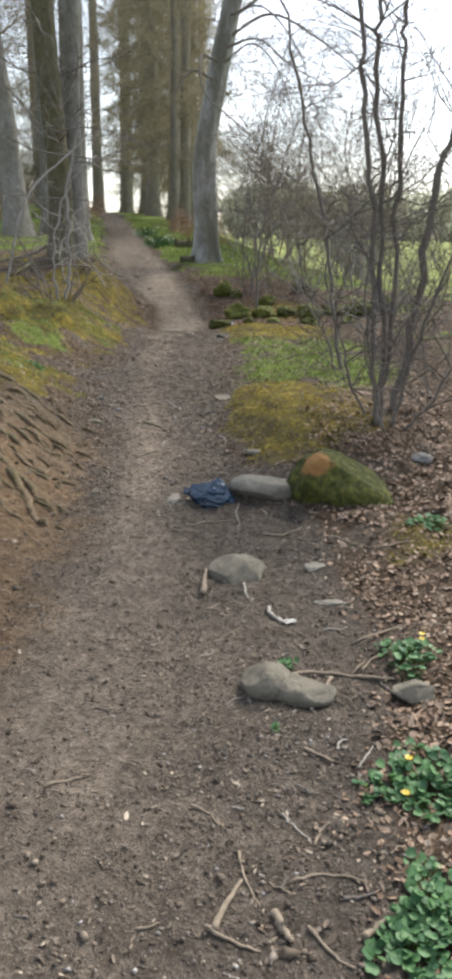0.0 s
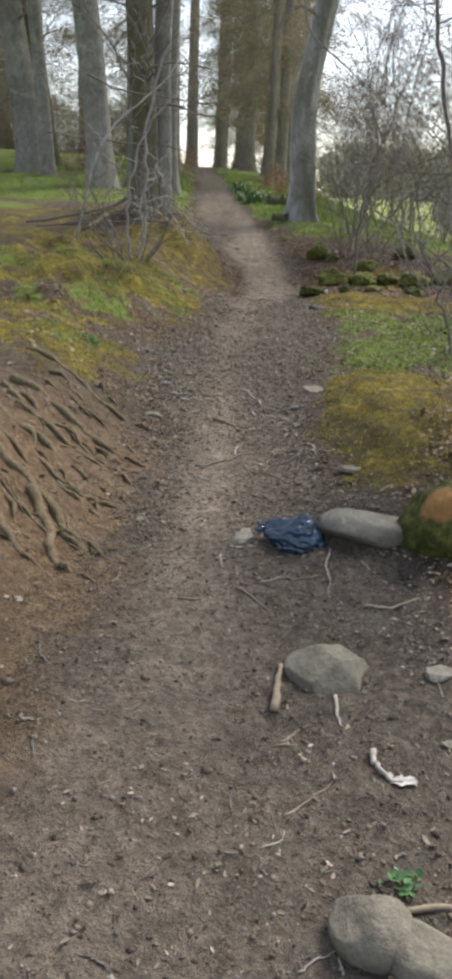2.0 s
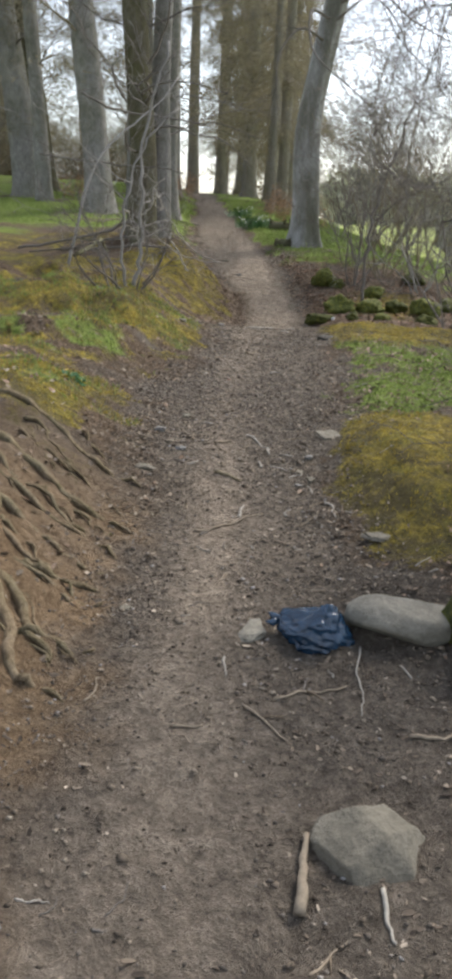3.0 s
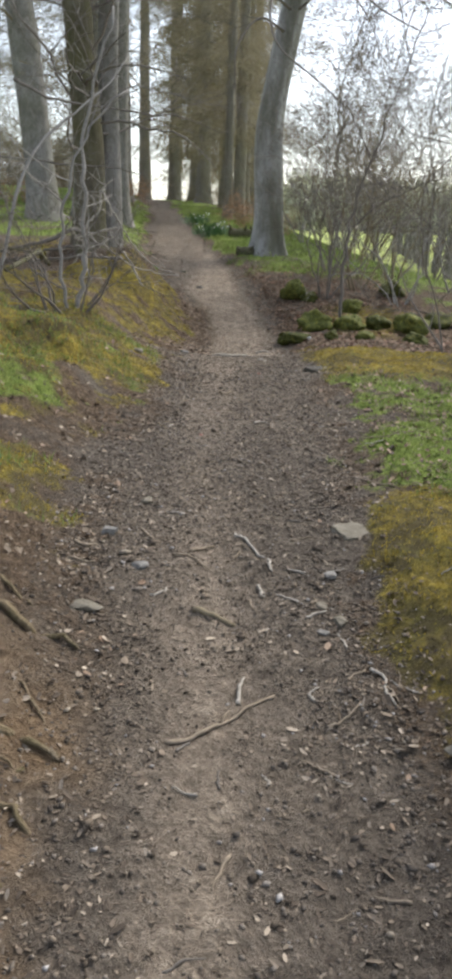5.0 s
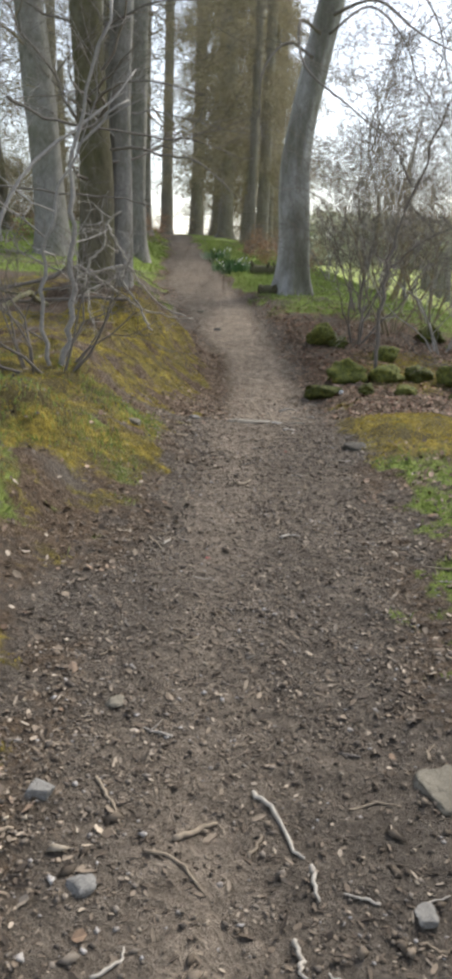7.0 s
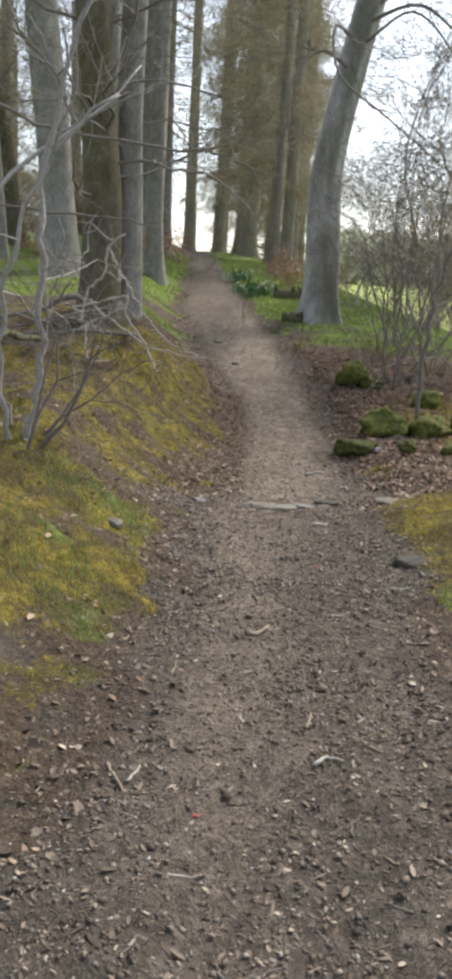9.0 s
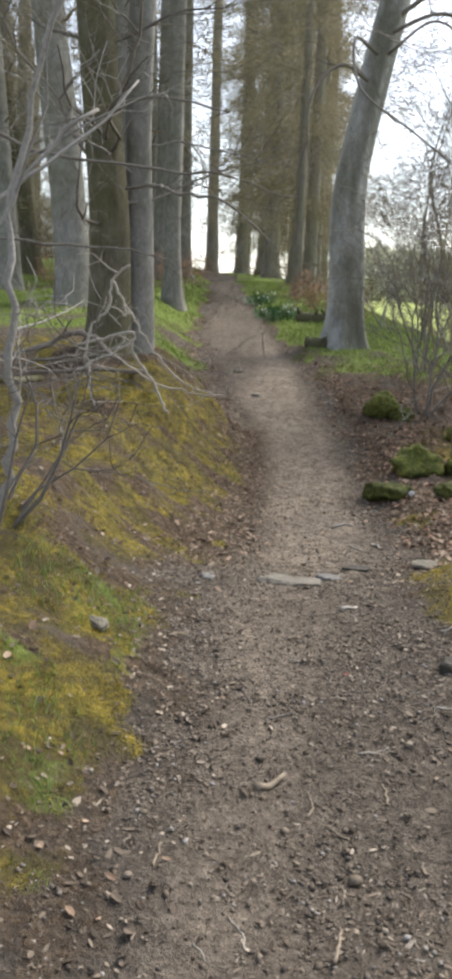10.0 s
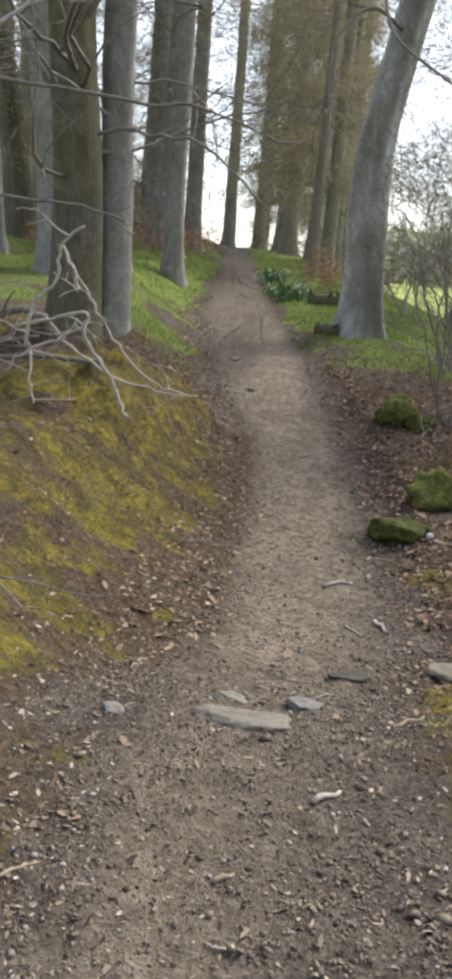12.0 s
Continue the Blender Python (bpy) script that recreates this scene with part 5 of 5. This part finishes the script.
def fallen_log(pts, r, label, seed, knobs=3):
    """A short rotten log with a ragged surface, broken ends and stubs."""
    rng = random.Random(seed)
    x0, y0 = pts[0]
    z0 = hgt(x0, y0)
    t = empty("fallen_log", x0, y0, z0, label, "log", "fallen logs")
    line = smooth_line([(x - x0, y - y0, hgt(x, y) - z0 + r * .6) for x, y in pts], 6)
    mb = MB()
    tube(mb, line, [r * rng.uniform(.85, 1.15) for _ in line], 10)
    part("trunk", mb, DARKBARK, t)
    for k in range(knobs):
        p = Vector(line[rng.randrange(1, len(line) - 1)])
        sb = MB()
        d = Vector((rng.gauss(0, 1), -.6, rng.uniform(.3, 1))).normalized()
        tube(sb, [p, p + d * r * 1.3, p + d * r * 2.2], [r * .4, r * .3, r * .12], 6)
        part("branch_stub", sb, DARKBARK, t)
    return t


fallen_log([(-1.05, 23.9), (-.7, 23.75), (-.25, 23.8)], .13, "dark rotten log lying in the grass behind the beech", 1)
fallen_log([(-.78, 20.55), (-.6, 20.5), (-.42, 20.6)], .1, "dark mossy log end against the foot of the beech", 2, 2)


# ---- leafy plants ----
def leaf_data(name, size, lobes, mat):
    """A cupped round leaf on a stalk."""
    mb = MB()
    n = 12
    mb.v.append((0, 0, .0))
    for k in range(n):
        a = 6.283 * k / n
        r = size * (1 - .12 * lobes * math.cos(5 * a)) * (1 - .3 * max(0, math.cos(a - 3.14159)) ** 6)
        mb.v.append((r * math.cos(a) + size * .5, r * math.sin(a) * .95, .16 * size * (1 + math.cos(2 * a)) + .1 * size))
    for k in range(n):
        mb.f.append((0, 1 + k, 1 + (k + 1) % n))
    me = mb.mesh(name)
    me.materials.append(mat)
    return me


LEAVES = [leaf_data("leaf", s, l, LEAF) for s, l in ((.019, .5), (.024, .9), (.015, .3))]


def leafy_plant(x, y, rx, ry, count, tall, label, seed, flowers=0, scale=.7):
    rng = random.Random(seed)
    p = empty("leafy_plant", x, y, None, label, "plant", "leafy plants")
    z0 = hgt(x, y)
    mb = MB()
    for k in range(int(count * 1.9)):
        a, q = rng.uniform(0, 6.283), math.sqrt(rng.random())
        q *= .85 + .3 * math.sin(3 * a + seed) + .2 * math.sin(5 * a + 2 * seed)
        dx, dy = rx * q * math.cos(a), ry * q * math.sin(a)
        z = hgt(x + dx, y + dy) - z0 + tall * (1 - .6 * q) * rng.uniform(.35, 1.0)
        lf = part("leaf", rng.choice(LEAVES), LEAF, p)
        s = scale * rng.uniform(.7, 1.25)
        lf.matrix_basis = pose(dx, dy, z, rng.uniform(-30, 30), rng.uniform(-35, 20), math.degrees(a) + rng.uniform(-60, 60)) @ Matrix.Diagonal((s, s, s, 1))
        tube(mb, [(dx * .5, dy * .5, z - tall * .8 - .01), (dx * .85, dy * .85, z - tall * .3), (dx, dy, z)], [.002, .0018, .0014], 4, cap=False)
    part("stalk", mb, GRASS, p)
    for k in range(flowers):
        fm = MB()
        a, q = rng.uniform(0, 6.283), rng.uniform(.5, 1)
        cx, cy = rx * q * math.cos(a), ry * q * math.sin(a)
        cz = hgt(x + cx, y + cy) - z0 + tall * .9
        for j in range(8):
            b = 6.283 * j / 8
            fm.add([(cx, cy, cz), (cx + .011 * math.cos(b - .3), cy + .011 * math.sin(b - .3), cz + .003), (cx + .016 * math.cos(b), cy + .016 * math.sin(b), cz + .004), (cx + .011 * math.cos(b + .3), cy + .011 * math.sin(b + .3), cz + .003)], [(0, 1, 2, 3)])
        part("flower", fm, YELLOW, p, "small yellow flower")
    return p


YELLOW = leaf_material("yellow_petal", (.55, .36, .02), (.62, .45, .04), rough=.5)
WHITE = leaf_material("white_petal", (.7, .7, .66), (.8, .8, .76), rough=.6)
leafy_plant(.7, 2.13, .12, .13, 75, .06, "clump of shiny green leaves growing through dead leaves", 1, 2)
leafy_plant(.64, 1.43, .2, .15, 160, .04, "wide clump of green leaves with small yellow flowers", 2, 3)
leafy_plant(.49, .93, .14, .16, 130, .04, "dense clump of green leaves beside the path", 3)
leafy_plant(.68, 1.0, .16, .18, 130, .05, "dense clump of green leaves among dead leaves", 4)
leafy_plant(1.15, 3.5, .12, .12, 45, .05, "small green clump below the boulder", 5)
leafy_plant(.21, 2.14, .05, .04, 12, .03, "tiny green weed behind a stone", 6, scale=.5)
leafy_plant(.13, 1.72, .03, .03, 8, .02, "tiny green seedling in the path", 7, scale=.35)
leafy_plant(.46, 1.43, .1, .09, 30, .025, "thin spread of green leaves among twigs", 10)
leafy_plant(.4, .86, .1, .13, 60, .03, "low green leaves spreading over wood chips", 11)
leafy_plant(.9, 1.6, .15, .2, 50, .06, "green leaves among twigs and dead leaves", 8)
leafy_plant(-1.6, 6.25, .08, .08, 20, .03, "small weed with a yellow flower on the bank", 9, 1, .7)


def daffodils(x, y, rx, ry, count, label, seed):
    rng = random.Random(seed)
    p = empty("daffodil_clump", x, y, None, label, "plant", "daffodils")
    mb, fl, z0 = MB(), MB(), hgt(x, y)
    for k in range(count):
        a, q = rng.uniform(0, 6.283), math.sqrt(rng.random())
        dx, dy = rx * q * math.cos(a), ry * q * math.sin(a)
        z = hgt(x + dx, y + dy) - z0
        lean = Vector((rng.gauss(0, .09), rng.gauss(0, .09), rng.uniform(.14, .28)))
        w = Vector((math.cos(a + 1), math.sin(a + 1), 0)) * .011
        b = Vector((dx, dy, z))
        m = b + lean * .6
        mb.add([tuple(b - w), tuple(b + w), tuple(m + w), tuple(b + lean), tuple(m - w)], [(0, 1, 2, 3, 4)])
        if k % 22 == 0:
            c = b + lean + Vector((0, -.02, .02))
            for j in range(6):
                t = 6.283 * j / 6
                fl.add([tuple(c), tuple(c + Vector((0.022 * math.cos(t - .35), -.01, 0.022 * math.sin(t - .35)))), tuple(c + Vector((.03 * math.cos(t), -.006, .03 * math.sin(t)))), tuple(c + Vector((0.022 * math.cos(t + .35), -.01, 0.022 * math.sin(t + .35))))], [(0, 1, 2, 3)])
    part("leaves", mb, LEAFY, p)
    part("flowers", fl, WHITE, p, "white flower heads")
    return p


LEAFY = leaf_material("daffodil_leaf", (.03, .085, .025), (.08, .16, .045), rough=.5)
daffodils(-1.55, 24.6, .5, .9, 260, "clump of daffodils with white heads in the grass", 1)
daffodils(-2.2, 28.0, .4, 1.0, 160, "clump of dark green daffodil leaves by the path", 2)


# ---- loose stuff on the ground ----
def scatter(count, seed, keep, ylo=-.6, yhi=15.5, xlo=-2.4, xhi=2.2, power=1.0):
    """Random spots on the ground, denser near the start of each stretch; keep() gives the chance at each."""
    rng = np.random.RandomState(seed)
    y = ylo + (yhi - ylo) * rng.uniform(0, 1, count) ** power
    if xlo is None:
        xl, xr = np.interp(y, EY, EL) - .35, np.interp(y, EY, ER) + .35
        x = xl + (xr - xl) * rng.uniform(0, 1, count)
    else:
        x = rng.uniform(xlo, xhi, count)
    ok = rng.uniform(0, 1, count) < keep(x, y)
    x, y = x[ok], y[ok]
    return x, y, height(x, y), rng


def on_path(x, y):
    return sstep(np.minimum(x - np.interp(y, EY, EL), np.interp(y, EY, ER) - x), -.25, .12)


def pebbles(name, count, size, seed, label, keep, mat, flat=.6, yhi=13.5):
    x, y, z, rng = scatter(count, seed, keep, yhi=yhi, xlo=None)
    n = len(x)
    base = np.array([(1, 0, 0), (-1, 0, 0), (0, 1, 0), (0, -1, 0), (0, 0, 1), (0, 0, -1)], float)
    tri = np.array([(0, 2, 4), (2, 1, 4), (1, 3, 4), (3, 0, 4), (2, 0, 5), (1, 2, 5), (3, 1, 5), (0, 3, 5)])
    s = size * np.exp(np.clip(rng.normal(0, .45, n), -1, .9))
    v = base[None] + rng.normal(0, .22, (n, 6, 3))
    v *= np.stack([s * rng.uniform(.8, 1.5, n), s * rng.uniform(.7, 1.1, n), s * flat], 1)[:, None]
    a = rng.uniform(0, 6.283, n)
    c, d = np.cos(a)[:, None], np.sin(a)[:, None]
    px, py = v[..., 0] * c - v[..., 1] * d, v[..., 0] * d + v[..., 1] * c
    pts = np.stack([px + x[:, None], py + y[:, None], v[..., 2] + (z + s * flat * .45)[:, None]], -1)
    mb = MB()
    mb.v = pts.reshape(-1, 3).tolist()
    mb.f = (tri[None] + 6 * np.arange(n)[:, None, None]).reshape(-1, 3).tolist()
    return tagged(part(name, mb, mat, smooth=True), label, "gravel", kind="stuff")


def flakes(name, count, size, seed, label, keep, mat, aspect=.4, lift=.5, tilt=.35, yhi=15, category="litter", curl=.25, xlo=-2.4):
    """Bent flakes: chips, bits of leaf, dead leaves."""
    x, y, z, rng = scatter(count, seed, keep, yhi=yhi, xlo=xlo)
    n = len(x)
    l = size * np.exp(np.clip(rng.normal(0, .4, n), -.9, .65))
    w = l * aspect * rng.uniform(.6, 1.4, n)
    q = np.array([(-1, 0), (-.45, -.9), (.45, -.8), (1, 0), (.45, .85), (-.45, .9)], float)
    v = np.zeros((n, 6, 3))
    v[..., 0], v[..., 1] = q[:, 0] * l[:, None], q[:, 1] * w[:, None]
    v[..., 2] = (np.abs(q[:, 1]) * curl)[None] * w[:, None] * rng.uniform(-1, 1.6, n)[:, None]
    tx, ty, a = rng.normal(0, tilt, n)[:, None], rng.normal(0, tilt, n)[:, None], rng.uniform(0, 6.283, n)[:, None]
    v[..., 2] += v[..., 0] * tx + v[..., 1] * ty
    px, py = v[..., 0] * np.cos(a) - v[..., 1] * np.sin(a), v[..., 0] * np.sin(a) + v[..., 1] * np.cos(a)
    pts = np.stack([px + x[:, None], py + y[:, None], v[..., 2] + (z + l * tilt * lift)[:, None]], -1)
    mb = MB()
    mb.v = pts.reshape(-1, 3).tolist()
    f = np.array([(0, 1, 2, 3), (0, 3, 4, 5)])
    mb.f = (f[None] + 6 * np.arange(n)[:, None, None]).reshape(-1, 4).tolist()
    return tagged(part(name, mb, mat, smooth=False), label, category, kind="stuff")


def blades(name, count, hgt_m, width, seed, label, keep, mat, ylo=-.6, yhi=15, xlo=-2.4, xhi=2.2, category="grass"):
    x, y, z, rng = scatter(count, seed, keep, ylo, yhi, xlo, xhi)
    n = len(x)
    h = hgt_m * np.exp(rng.normal(0, .35, n))
    a = rng.uniform(0, 6.283, n)
    bx, by = rng.normal(0, .5, n) * h, rng.normal(0, .5, n) * h
    wx, wy = np.cos(a) * width, np.sin(a) * width
    p = np.stack([np.stack([x - wx, y - wy, z - .005], -1), np.stack([x + wx, y + wy, z - .005], -1),
                  np.stack([x + bx * .4 + wx * .7, y + by * .4 + wy * .7, z + h * .6], -1), np.stack([x + bx, y + by, z + h], -1), np.stack([x + bx * .4 - wx * .7, y + by * .4 - wy * .7, z + h * .6], -1)], 1)
    mb = MB()
    mb.v = p.reshape(-1, 3).tolist()
    mb.f = (np.arange(5)[None] + 5 * np.arange(n)[:, None]).tolist()
    return tagged(part(name, mb, mat, smooth=False), label, category, kind="stuff")


def gravel_keep(x, y):
    return (1 - .8 * np.clip(masks(x, y)[3] * 1.4, 0, 1)) * on_path(x, y) * np.interp(y, [-1, 1.2, 2.2, 3, 4, 5, 7, 10, 11.5, 14], [1, .9, .35, .45, .6, .9, 1, 1, .5, .25]) * np.clip(fbm(x * 2.2, y * 2.2, 3) * 2 - .35, .1, 1)


def litter_keep(x, y):
    return np.clip(masks(x, y)[2] - .8 * masks(x, y)[0], 0, 1) * np.clip(2.2 - np.abs(x + .3) * .35, 0, 1)


pebbles("gravel", 80000, .0042, 1, "small stones and grit trodden into the path", gravel_keep, PEBBLE)
pebbles("coarse_gravel", 600, .008, 2, "larger pebbles lying in the path", gravel_keep, PEBBLE, .5)
pebbles("soil_crumbs", 34000, .0045, 21, "crumbs of dry earth lying on the path", lambda x, y: (1 - .7 * np.clip(masks(x, y)[3] * 1.3, 0, 1)) * on_path(x, y) * np.clip(fbm(x * 3 + 7, y * 3, 3) * 2.6 - .7, .12, 1), CRUMB, .7)
pebbles("clods", 900, .009, 22, "clods of earth kicked loose on the path", lambda x, y: on_path(x, y) * np.clip(fbm(x * 2 + 3, y * 2, 3) * 2.4 - .6, .1, 1), CRUMB, .6)
flakes("wood_bits", 130000, .0065, 3, "scattered wood chips and bits of leaf on the path", lambda x, y: .1 + .9 * gravel_keep(x, y), CHIP, xlo=None)
flakes("bark_chips", 16000, .012, 9, "pale splinters and bark chips on the path", gravel_keep, CHIP, .28, xlo=None)
flakes("leaf_bits", 90000, .011, 4, "broken dead leaves along the verge", litter_keep, CHIP, .55, yhi=20)
flakes("far_leaf_bits", 16000, .015, 14, "dead leaves drifted along the upper path", lambda x, y: (y > 11) * (.1 + .9 * (1 - sstep(np.minimum(x - np.interp(y, EY, EL), np.interp(y, EY, ER) - x), 0, .3))), DEADLEAF, .5, yhi=24, xlo=None)
flakes("dead_leaves", 46000, .0115, 5, "brown dead leaves lying beside the path", lambda x, y: litter_keep(x, y) * np.maximum(sstep(x, .1, .5), .2), DEADLEAF, .6, .7, .45, yhi=19)
flakes("leaf_drift", 52000, .0095, 15, "tan dead leaves drifted under the hazel and round the boulder", lambda x, y: sstep(x - np.interp(y, [-1, 1, 2.2, 3.4, 4.2, 6], [.3, .32, .45, .5, .35, .85]) + .5 * (fbm(x * 3, y * 3, 3) - .5), -.05, .3) * (.25 + .75 * fbm(x * 2.3, y * 2.3, 3)) * (1 - sstep(x, 1.3, 2.2)) * (1 - sstep(y, 5.6, 6.8)), DEADLEAF, .6, .6, .4, yhi=6.8, xlo=.05)
flakes("russet_leaves", 30000, .014, 16, "russet dead leaves drifted round the mossy stones", lambda x, y: sstep(y, 11, 12) * sstep(x - np.interp(y, EY, ER) + .4 * (fbm(x * 3, y * 3, 3) - .5), -.12, .2) * (.3 + .7 * fbm(x * 2, y * 2, 3)), RUSSET, .6, .6, .4, yhi=19, xlo=-.8)
blades("moss_shoots", 300000, .01, .003, 6, "yellow-green moss cushions on the banks", lambda x, y: np.clip(masks(x, y)[0] * 1.5 - .55, 0, 1) * np.clip(fbm(x * 9, y * 9, 3) * 3 - .8, .15, 1), MOSSY, 2.5, 17, -3.6, 2.2, "moss")
blades("grass_tufts", 120000, .032, .0028, 7, "short spring grass on the verges", lambda x, y: np.clip(masks(x, y)[1] * 1.4 - .45, 0, 1), GRASS, 4, 18, -3.5, 2.6)
blades("far_grass", 120000, .05, .005, 8, "grass beside the upper path and under the trees", lambda x, y: np.clip(masks(x, y)[1] * 1.3 - .3, 0, 1) * np.clip(1.4 - np.abs(x + 2) / 6, 0, 1), GRASS, 17, 38, -8, 5)


# ---- scraps of litter ----
def scrap(x, y, size, mat, label, seed, name="paper_scrap"):
    rng = random.Random(seed)
    mb = MB()
    n = 6
    for i in range(n):
        for j in range(n):
            u, v = i / (n - 1) - .5, j / (n - 1) - .5
            mb.v.append((u * size * 1.6 + rng.gauss(0, size * .08), v * size * .7 + rng.gauss(0, size * .08), abs(rng.gauss(0, size * .16)) + .004))
    for i in range(n - 1):
        for j in range(n - 1):
            a = i * n + j
            mb.f.append((a, a + 1, a + n + 1, a + n))
    ob = part(name, mb, mat)
    ob.location = (x, y, hgt(x, y))
    return tagged(ob, label, "litter")


PAPER = leaf_material("dirty_paper", (.38, .36, .33), (.5, .48, .44), rough=.8)
RED = leaf_material("red_petal", (.36, .08, .07), (.4, .1, .09), rough=.6)
scrap(.25, 2.5, .05, PAPER, "torn scrap of dirty white paper on the path", 1)
scrap(-.72, 7.55, .012, RED, "tiny faded red scrap on the gravel", 2, "red_scrap")
scrap(-.36, 9.35, .012, RED, "tiny orange-red scrap on the gravel", 3, "red_scrap")
